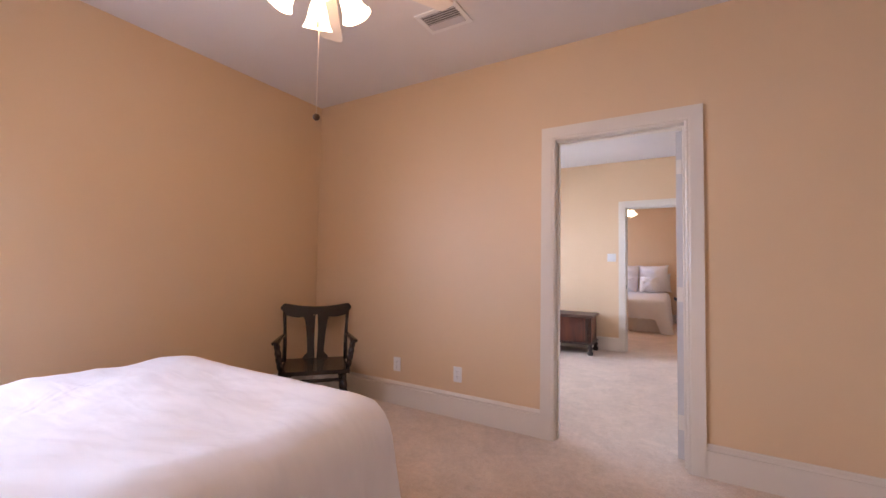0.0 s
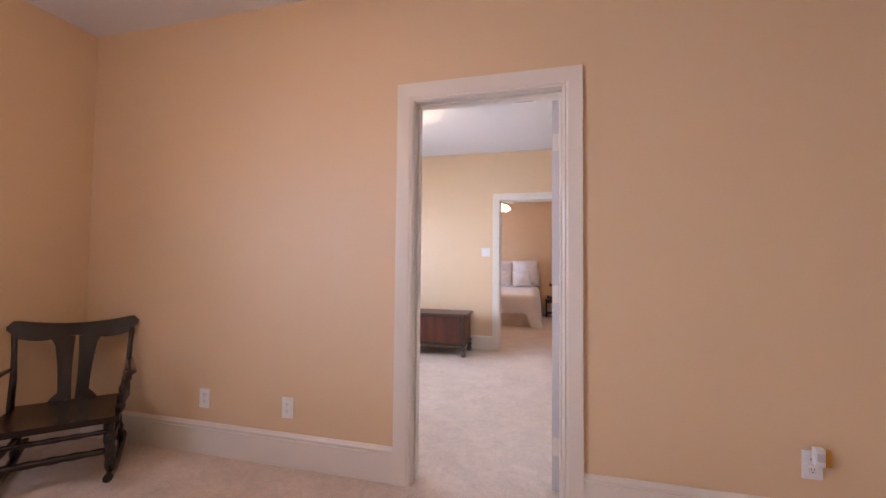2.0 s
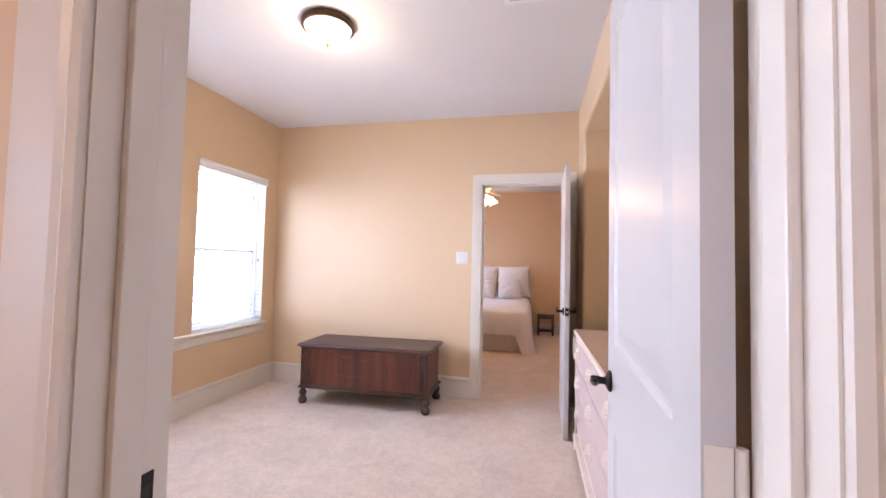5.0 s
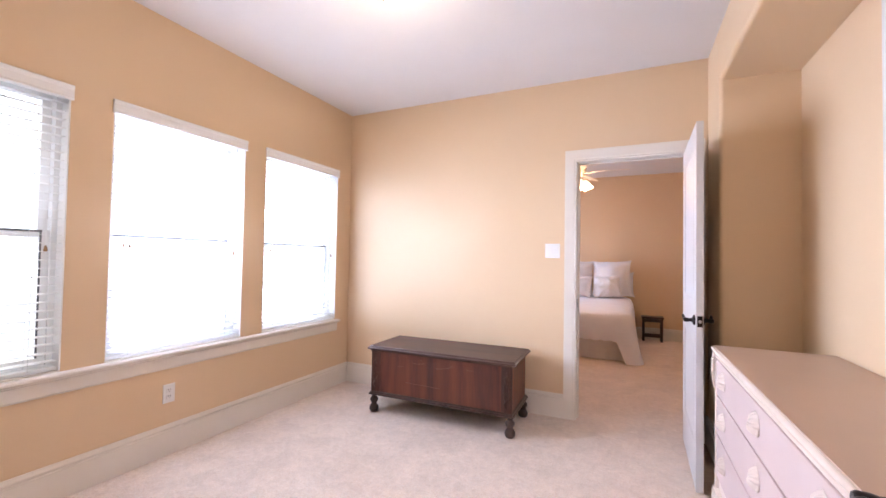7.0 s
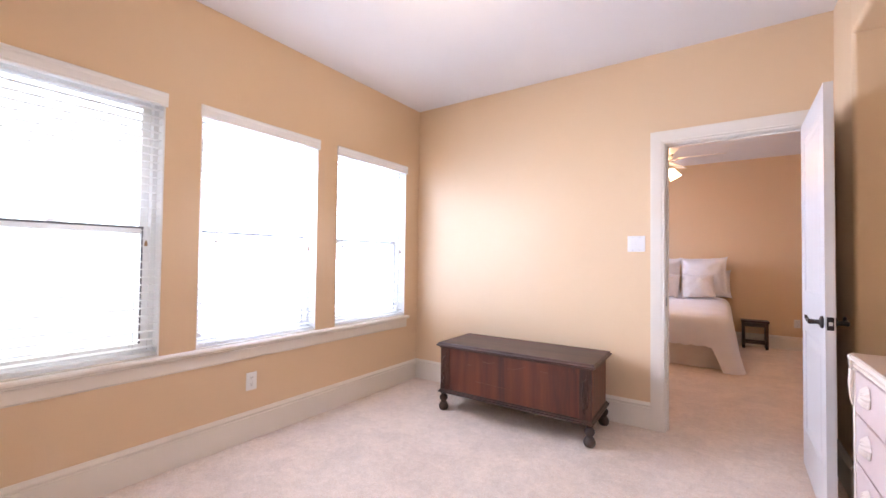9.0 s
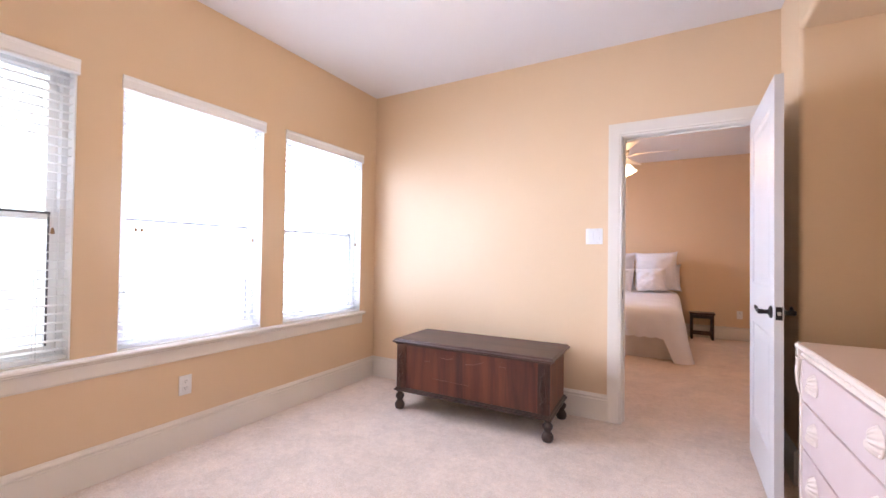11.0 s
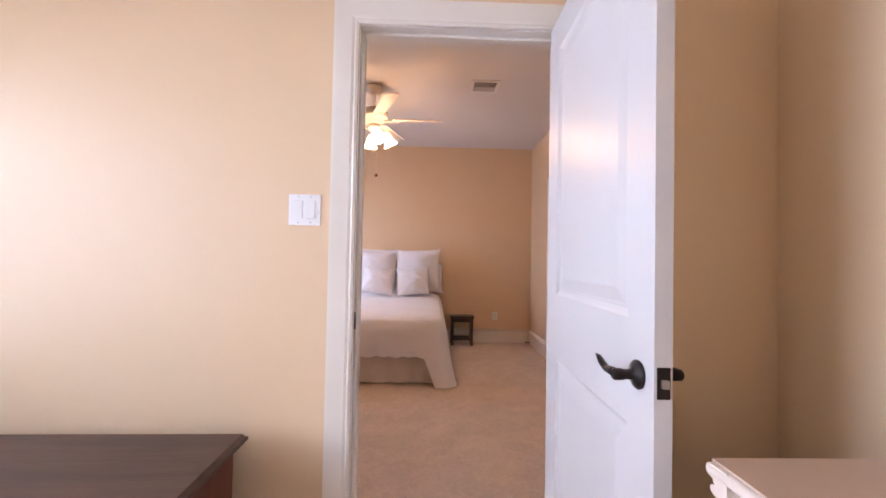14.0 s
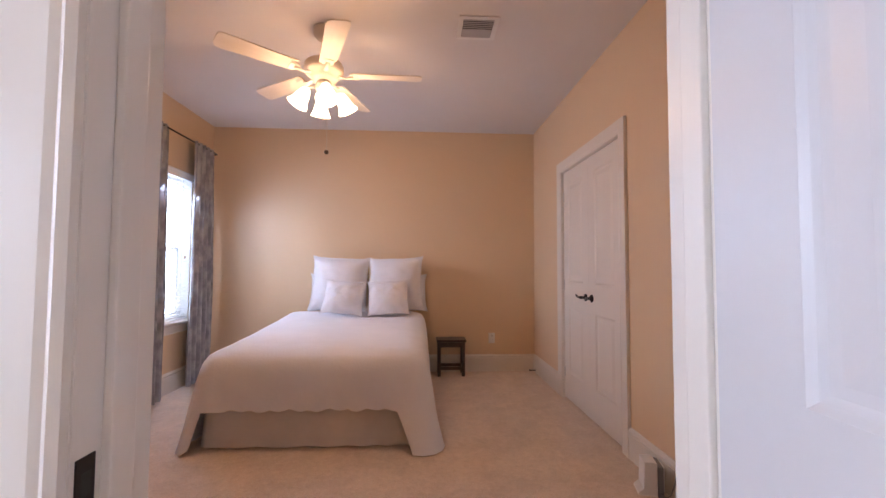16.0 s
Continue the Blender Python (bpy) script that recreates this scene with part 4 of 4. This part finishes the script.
def stacked(steps):
    """One closed moulded slab from (half width, half depth, height) steps, bottom to top."""
    bm = bmesh.new()
    rings = [[bm.verts.new((sx * a, sy * b, z)) for sx, sy in ((-1, -1), (1, -1), (1, 1), (-1, 1))] for a, b, z in steps]
    for p, q in zip(rings, rings[1:]):
        for i in range(4):
            bm.faces.new((p[i], p[(i + 1) % 4], q[(i + 1) % 4], q[i]))
    bm.faces.new(rings[0][::-1])
    bm.faces.new(rings[-1])
    return bm


bm = stacked([(0.590, 0.238, 0.484), (0.592, 0.240, 0.494), (0.604, 0.250, 0.497), (0.611, 0.257, 0.502), (0.612, 0.258, 0.508), (0.609, 0.255, 0.513), (0.602, 0.249, 0.515), (0.600, 0.247, 0.521), (0.596, 0.243, 0.526)])
part("lid", bm, M_LID, ch, "dark brown moulded lid")
bm = bmesh.new()
box(bm, -W2, -D2, 0.165, W2, D2, 0.484)
part("body", bm, M_MAHOG, ch)
for px in (-W2 + 0.032, W2 - 0.032):
    bm = bmesh.new()
    box(bm, px - 0.040, -D2 - 0.008, 0.167, px + 0.040, -D2 + 0.004, 0.483, 0.003)
    post = part("corner_post", bm, M_POST, ch)
    bm = bmesh.new()
    for s, z0, z1 in ((1, 0.34, 0.45), (-1, 0.20, 0.31)):
        tube(bm, [(px, -D2 - 0.012, z0), (px + s * 0.016, -D2 - 0.012, z0 + 0.03), (px - s * 0.012, -D2 - 0.012, z0 + 0.06), (px + s * 0.014, -D2 - 0.012, z0 + 0.085), (px, -D2 - 0.010, z1)], [0.004, 0.009, 0.010, 0.009, 0.004], 8, 0.6)
    tube(bm, [(px - 0.012, -D2 - 0.010, 0.25), (px - 0.020, -D2 - 0.012, 0.32), (px - 0.010, -D2 - 0.010, 0.40)], [0.003, 0.006, 0.003], 8)
    tube(bm, [(px + 0.012, -D2 - 0.010, 0.25), (px + 0.020, -D2 - 0.012, 0.32), (px + 0.010, -D2 - 0.010, 0.40)], [0.003, 0.006, 0.003], 8)
    part("carving", bm, M_POST, post, "carved scroll ornament")
bm = bmesh.new()
box(bm, -W2 + 0.072, -D2 - 0.004, 0.455, W2 - 0.072, -D2 + 0.004, 0.484, 0.002)
part("top_rail", bm, M_MAHOG, ch)
bm = stacked([(W2 + 0.014, D2 + 0.014, 0.138), (W2 + 0.022, D2 + 0.022, 0.142), (W2 + 0.022, D2 + 0.022, 0.151), (W2 + 0.014, D2 + 0.014, 0.155), (W2 + 0.012, D2 + 0.012, 0.163), (W2 + 0.002, D2 + 0.002, 0.168)])
part("base_moulding", bm, M_DKWOOD, ch)
bm = bmesh.new()
lathe(bm, [(0.012, 0.0), (0.030, 0.004), (0.038, 0.022), (0.037, 0.040), (0.026, 0.058), (0.020, 0.066), (0.024, 0.074), (0.033, 0.090), (0.032, 0.106), (0.021, 0.118), (0.018, 0.126), (0.026, 0.132), (0.028, 0.139)], 22)
FOOT = mesh_of("bun_foot", bm, M_DKWOOD)
for px in (-W2 + 0.01, W2 - 0.01):
    for py in (-D2 + 0.015, D2 - 0.02):
        ob = new("bun_foot", FOOT)
        ob.parent = ch
        ob.location = (px, py, 0)
M_SCRATCH = mat("pale_scratch", (0.16, 0.07, 0.05), 0.7)
for pts in ([(-0.21, 0.425), (-0.16, 0.421), (-0.11, 0.432)], [(-0.01, 0.405), (0.05, 0.410), (0.10, 0.425), (0.13, 0.438)], [(-0.34, 0.385), (-0.30, 0.388)], [(0.24, 0.424), (0.29, 0.424)], [(-0.27, 0.270), (-0.13, 0.266), (0.02, 0.262)]):
    bm = bmesh.new()
    tube(bm, [(px, -D2 - 0.0005, pz) for px, pz in pts], 0.0016, 5, 1)
    part("scratch", bm, M_SCRATCH, ch, "thin pale scuff")

# ---- dresser ----
M_PINK = mat("blush_painted_wood", (0.575, 0.45, 0.42), 0.5, second=(0.61, 0.48, 0.45), scale=5, bump=0.05, bump_scale=80, fine=0.0)
# The body's blush paint on top, with a tan reflection put into the colour.
M_TOPTINT = mat("blush_top_reflected_tan", (0.50, 0.36, 0.27), 0.42, second=(0.54, 0.39, 0.295), scale=3, bump=0.03, bump_scale=60)
M_IVORY = mat("ivory_painted_trim", (0.74, 0.63, 0.55), 0.42, second=(0.70, 0.585, 0.50), scale=30)
DY0, DY1, DX0, DX1, DZ = 1.12, 2.668, 0.428, 0.93, 0.822
dr = thing("dresser", "blush painted dresser with shell pulls set in an alcove", "dresser", pose(DX0, DY0, 0))
DL, DD = DY1 - DY0, DX1 - DX0
bm = bmesh.new()
box(bm, 0.030, 0.02, 0.09, DD, DL - 0.02, DZ - 0.055)
part("body", bm, M_IVORY, dr)
bm = bmesh.new()
box(bm, 0.012, 0.004, DZ - 0.004, DD, DL - 0.004, DZ)
part("top", bm, M_TOPTINT, dr, "smooth blush painted top, coloured tan for its reflection")
prof = [(0.012, DZ - 0.004)]
prof += [(0.011 - 0.011 * math.sin(radians(a)), DZ - 0.015 + 0.011 * math.cos(radians(a))) for a in range(0, 181, 20)]      # upper bead
prof += [(0.014 + 0.004 * math.cos(radians(a)), DZ - 0.032 + 0.006 * math.sin(radians(a))) for a in range(90, -1, -30)]    # cove
prof += [(0.022 - 0.011 * math.sin(radians(a)), DZ - 0.045 + 0.009 * math.cos(radians(a))) for a in range(0, 181, 20)]      # lower bead
prof += [(0.05, DZ - 0.056), (0.05, DZ - 0.004)]
bm = bmesh.new()
plate(bm, prof, DL - 0.02, Matrix.Translation((0, 0.01, 0)))
for y_end, inward in ((DL - 0.001, -1), (0.001, 1)):
    plate(bm, prof, DD - 0.006, Matrix(((0, 1, 0, 0.003), (inward, 0, 0, y_end), (0, 0, 1, 0), (0, 0, 0, 1))))
part("top_moulding", bm, M_IVORY, dr, "ivory moulded edge")


def shell_knob(parent, y, z):
    """A scallop shell: ribs fan out from a hinge at its upper edge over a domed face."""
    bm = bmesh.new()
    n, rows, ribs = 55, 8, 9
    rings = []
    for j in range(rows + 1):
        g = j / rows
        row = []
        for i in range(n):
            a = radians(-118 + 236 * i / (n - 1))
            rib = 0.5 + 0.5 * math.cos(2 * math.pi * ribs * i / (n - 1) + math.pi)
            reach = (0.050 if abs(a) < 2.0 else 0.046) * (1 + 0.07 * rib * g) * (0.80 + 0.20 * math.cos(a * 0.8))
            dome = 0.030 * math.sin(math.pi * min(1.0, 0.25 + 0.75 * g)) ** 0.8
            out = dome * (0.80 + 0.28 * rib * min(1.0, 1.6 * g)) * (0.45 + 0.55 * math.cos(a * 0.55))
            row.append(bm.verts.new((-0.002 - out, 0.018 - g * reach * math.cos(a + 0.55), 0.016 - g * reach * math.sin(a + 0.55))))
        rings.append(row)
    for a, b in zip(rings, rings[1:]):
        for i in range(n - 1):
            f = bm.faces.new((a[i], a[i + 1], b[i + 1], b[i]))
            f.smooth = True
    lathe(bm, [(0.030, 0.0), (0.031, 0.004), (0.026, 0.008)], 24, Matrix.Rotation(radians(-90), 4, "Y"))
    me = part("knob", bm, M_IVORY, parent, "ivory fluted shell pull")
    me.location = (0.018, y, z)


for k, (z0, z1) in enumerate(((0.584, 0.757), (0.386, 0.575), (0.170, 0.377))):
    bm = bmesh.new()
    box(bm, 0.018, 0.045, z0, 0.034, DL - 0.045, z1, 0.004)
    d = part("drawer", bm, M_PINK, dr)
    for ky in (2.44, 1.89, 1.345):
        shell_knob(d, ky - DY0, (0.676, 0.485, 0.280)[k])
for yy in (DL - 0.032, 0.032):
    bm = bmesh.new()
    box(bm, 0.014, yy - 0.014, 0.09, 0.034, yy + 0.014, DZ - 0.056, 0.004)
    post = part("corner_post", bm, M_IVORY, dr)
    bm = bmesh.new()
    drop_pts, drop_r = [], []
    for k in range(25):
        g = k / 24
        drop_pts.append((0.012 - 0.007 * math.sin(math.pi * g), yy, DZ - 0.062 - 0.15 * g))
        drop_r.append(0.004 + 0.009 * (1 - g) * (0.6 + 0.4 * abs(math.cos(math.pi * 2.5 * g))))
    tube(bm, drop_pts, drop_r, 12)
    part("carving", bm, M_IVORY, post, "carved leaf drop")
bm = bmesh.new()
out = [(0.0, 0.0), (0.10, 0.0), (0.12, 0.02), (0.16, 0.045), (0.25, 0.06), (DL - 0.25, 0.06), (DL - 0.16, 0.045), (DL - 0.12, 0.02), (DL - 0.10, 0.0), (DL, 0.0), (DL, 0.075), (DL - 0.012, 0.085), (DL - 0.02, 0.105), (0.02, 0.105), (0.012, 0.085), (0.0, 0.075)]
plate(bm, out, 0.025, Matrix.Translation((0.004, 0, 0)) @ Matrix.Rotation(radians(90), 4, "Z") @ Matrix.Translation((0, -0.025, 0)))
for yy in (0.0, DL - 0.022):
    box(bm, 0.03, yy, 0, DD, yy + 0.022, 0.105)
part("plinth", bm, M_IVORY, dr)
# ---- rocking chair ----
rc = thing("rocking_chair", "dark varnished wooden rocking chair with a split vase splat", "chair", pose(-2.245, -0.42, 0, 0, 0, 48))


def turned(p, q, r, beads=5):
    p, q = Vector(p), Vector(q)
    pts, rad = [], []
    n = 26
    for i in range(n + 1):
        g = i / n
        pts.append(p.lerp(q, g))
        rad.append(r * (0.72 + 0.28 * abs(math.sin(math.pi * beads * g)) + 0.18 * math.sin(math.pi * g)))
    bm = bmesh.new()
    tube(bm, pts, rad, 12)
    return bm


SEAT = 0.34
bm = bmesh.new()
n = 14
grid = {}
for side, dz in ((0, 0.0), (1, -0.032)):
    for i in range(n + 1):
        for j in range(n + 1):
            u, v = 2 * i / n - 1, 2 * j / n - 1
            x = u * (0.265 - 0.02 * (v + 1) / 2)
            y = v * 0.235
            z = SEAT + dz - (0.014 * (1 - u * u) * (1 - v * v) if side == 0 else 0)
            grid[side, i, j] = bm.verts.new((x, y, z))
for i in range(n):
    for j in range(n):
        bm.faces.new((grid[0, i, j], grid[0, i + 1, j], grid[0, i + 1, j + 1], grid[0, i, j + 1]))
        bm.faces.new((grid[1, i, j + 1], grid[1, i + 1, j + 1], grid[1, i + 1, j], grid[1, i, j]))
for i in range(n):
    for a, b in (((i, 0), (i + 1, 0)), ((i + 1, n), (i, n)), ((0, i + 1), (0, i)), ((n, i), (n, i + 1))):
        bm.faces.new((grid[0, *b], grid[0, *a], grid[1, *a], grid[1, *b]))
part("seat", bm, M_EBONY, rc)
BACK = 0.215      # where the back meets the seat; it leans back from there


def back_at(x, z):
    return (x, BACK + (z - SEAT) * 0.17 + 0.03 * (1 - (x / 0.27) ** 2), z)


bm = bmesh.new()
xs = [-0.30 + 0.60 * i / 24 for i in range(25)]
front, back = [], []
for x in xs:
    a = abs(x) / 0.30
    top = 0.780 + 0.042 * a ** 2 - (0.040 * max(0, (a - 0.88) / 0.12) ** 2)
    low = 0.695 + 0.012 * a + 0.014 * math.cos(a * 6) + (0.045 * max(0, (a - 0.85) / 0.15))
    front.append(((bm.verts.new(Vector(back_at(x, low)) + Vector((0, -0.012, 0)))), bm.verts.new(Vector(back_at(x, top)) + Vector((0, -0.012, 0)))))
    back.append(((bm.verts.new(Vector(back_at(x, low)) + Vector((0, 0.012, 0)))), bm.verts.new(Vector(back_at(x, top)) + Vector((0, 0.012, 0)))))
for i in range(24):
    bm.faces.new((front[i][0], front[i + 1][0], front[i + 1][1], front[i][1]))
    bm.faces.new((back[i][1], back[i + 1][1], back[i + 1][0], back[i][0]))
    bm.faces.new((front[i][1], front[i + 1][1], back[i + 1][1], back[i][1]))
    bm.faces.new((front[i][0], back[i][0], back[i + 1][0], front[i + 1][0]))
for i in (0, 24):
    bm.faces.new((front[i][0], front[i][1], back[i][1], back[i][0]))
part("crest_rail", bm, M_EBONY, rc)
for s in (-1, 1):
    bm = bmesh.new()
    rows = []
    for k in range(17):
        g = k / 16
        z = SEAT + (0.705 - SEAT) * g
        inner = 0.008 + 0.006 * math.sin(math.pi * g)
        outer = 0.070 + 0.034 * g ** 2 + 0.040 * max(0.0, (0.12 - g) / 0.12) ** 0.7 + 0.022 * max(0.0, (g - 0.9) / 0.1)
        r = []
        for x in (inner, outer):
            p = Vector(back_at(s * x, z))
            r += [bm.verts.new(p + Vector((0, -0.007, 0))), bm.verts.new(p + Vector((0, 0.007, 0)))]
        rows.append(r)
    for a, b in zip(rows, rows[1:]):
        for i, j in ((0, 1), (1, 3), (3, 2), (2, 0)):
            bm.faces.new((a[i], a[j], b[j], b[i]))
    for r in (rows[0], rows[-1]):
        bm.faces.new((r[0], r[1], r[3], r[2]))
    part("splat", bm, M_EBONY, rc)
    bm = bmesh.new()
    tube(bm, [back_at(s * 0.255, SEAT - 0.02), back_at(s * 0.255, 0.50), back_at(s * 0.262, 0.64), back_at(s * 0.268, 0.735)], [0.018, 0.016, 0.013, 0.015], 12)
    part("back_post", bm, M_EBONY, rc)
    bm = bmesh.new()
    y_b = back_at(s * 0.255, 0.545)[1]
    tube(bm, [(s * 0.262, y_b, 0.548), (s * 0.275, 0.10, 0.550), (s * 0.290, -0.08, 0.550), (s * 0.296, -0.17, 0.549), (s * 0.296, -0.215, 0.548)], [0.018, 0.022, 0.028, 0.032, 0.020], 12, 0.42)
    part("armrest", bm, M_EBONY, rc)
    part("arm_support", turned((s * 0.255, -0.15, SEAT - 0.005), (s * 0.288, -0.16, 0.545), 0.022, 4), M_EBONY, rc)
    part("front_leg", turned((s * 0.235, -0.225, 0.055), (s * 0.215, -0.17, SEAT - 0.03), 0.024, 4), M_EBONY, rc)
    part("rear_leg", turned((s * 0.235, 0.24, 0.045), (s * 0.205, 0.15, SEAT - 0.03), 0.022, 4), M_EBONY, rc)
    bm = bmesh.new()
    arc = []
    for k in range(21):
        y = -0.36 + 0.86 * k / 20
        arc.append((s * 0.238, y, 0.024 + 0.34 * (y - 0.02) ** 2))
    tube(bm, arc, 0.021, 10)
    part("rocker", bm, M_EBONY, rc)
    part("side_stretcher", turned((s * 0.225, -0.205, 0.17), (s * 0.222, 0.195, 0.17), 0.013, 3), M_EBONY, rc)
for z, r in ((0.155, 0.017), (0.255, 0.013)):
    part("front_stretcher", turned((-0.225, -0.20, z), (0.225, -0.20, z), r, 5), M_EBONY, rc)

# ---- small things in the last room ----
st = thing("stool", "small dark wooden stool beside the bed", "stool", pose(0.375, 7.475, 0) @ Matrix.Diagonal((1, 1, 0.96, 1)))
bm = bmesh.new()
box(bm, -0.160, -0.105, 0.378, 0.160, 0.105, 0.405, 0.006)
part("top", bm, M_DKWOOD, st)
for sx in (-1, 1):
    for sy in (-1, 1):
        bm = bmesh.new()
        box(bm, sx * 0.130 - 0.017, sy * 0.08 - 0.017, 0, sx * 0.130 + 0.017, sy * 0.08 + 0.017, 0.378, 0.003)
        part("leg", bm, M_DKWOOD, st)
for sy in (-1, 1):
    for z0, z1 in ((0.32, 0.372), (0.07, 0.105)):
        bm = bmesh.new()
        box(bm, -0.113, sy * 0.08 - 0.010, z0, 0.113, sy * 0.08 + 0.010, z1, 0.002)
        part("rail", bm, M_DKWOOD, st)
for sx in (-1, 1):
    bm = bmesh.new()
    box(bm, sx * 0.130 - 0.010, -0.063, 0.07, sx * 0.130 + 0.010, 0.063, 0.105, 0.002)
    part("rail", bm, M_DKWOOD, st)

M_GREYMETAL = mat("dull_grey_metal", (0.22, 0.22, 0.24), 0.4, 0.8)
dv = thing("floor_register", "white plastic box with a grey metal edge standing at a wall", "device", pose(1.245, 5.11, 0, 0, 0, -14))
bm = bmesh.new()
plate(bm, [(-0.070, 0.0), (0.020, 0.0), (0.020, 0.165), (-0.005, 0.17), (-0.040, 0.165), (-0.045, 0.035), (-0.070, 0.012)], 0.10, Matrix.Translation((0, -0.03, 0)))
part("body", bm, M_WHITE, dv)
bm = bmesh.new()
box(bm, 0.0205, -0.05, 0.0, 0.045, 0.07, 0.155, 0.003)
part("back_plate", bm, M_GREYMETAL, dv, "grey metal back plate")
bm = bmesh.new()
box(bm, 0.0455, -0.02, 0.02, 0.058, 0.04, 0.145, 0.003)
part("bracket", bm, M_WHITE, dv)
bm = bmesh.new()
tube(bm, [(0.03, -0.052, 0.03), (0.045, -0.075, 0.02), (0.06, -0.10, 0.05), (0.072, -0.115, 0.11), (0.078, -0.12, 0.16), (0.082, -0.16, 0.20), (0.084, -0.20, 0.21)], 0.003, 8)
part("cable", bm, M_GREYMETAL, dv, "thin grey cable")
ds = thing("door_stop", "small dark spring door stop on a baseboard", "door stop", pose(XR_C - 0.018, 7.50, 0.03))
bm = bmesh.new()
tube(bm, [(0.0, 0, 0), (-0.055, 0, 0)], 0.006, 8)
part("spring", bm, M_BLACK, ds)
bm = bmesh.new()
tube(bm, [(-0.055, 0, 0), (-0.068, 0, 0)], 0.009, 8)
part("tip", bm, M_BLACK, ds)
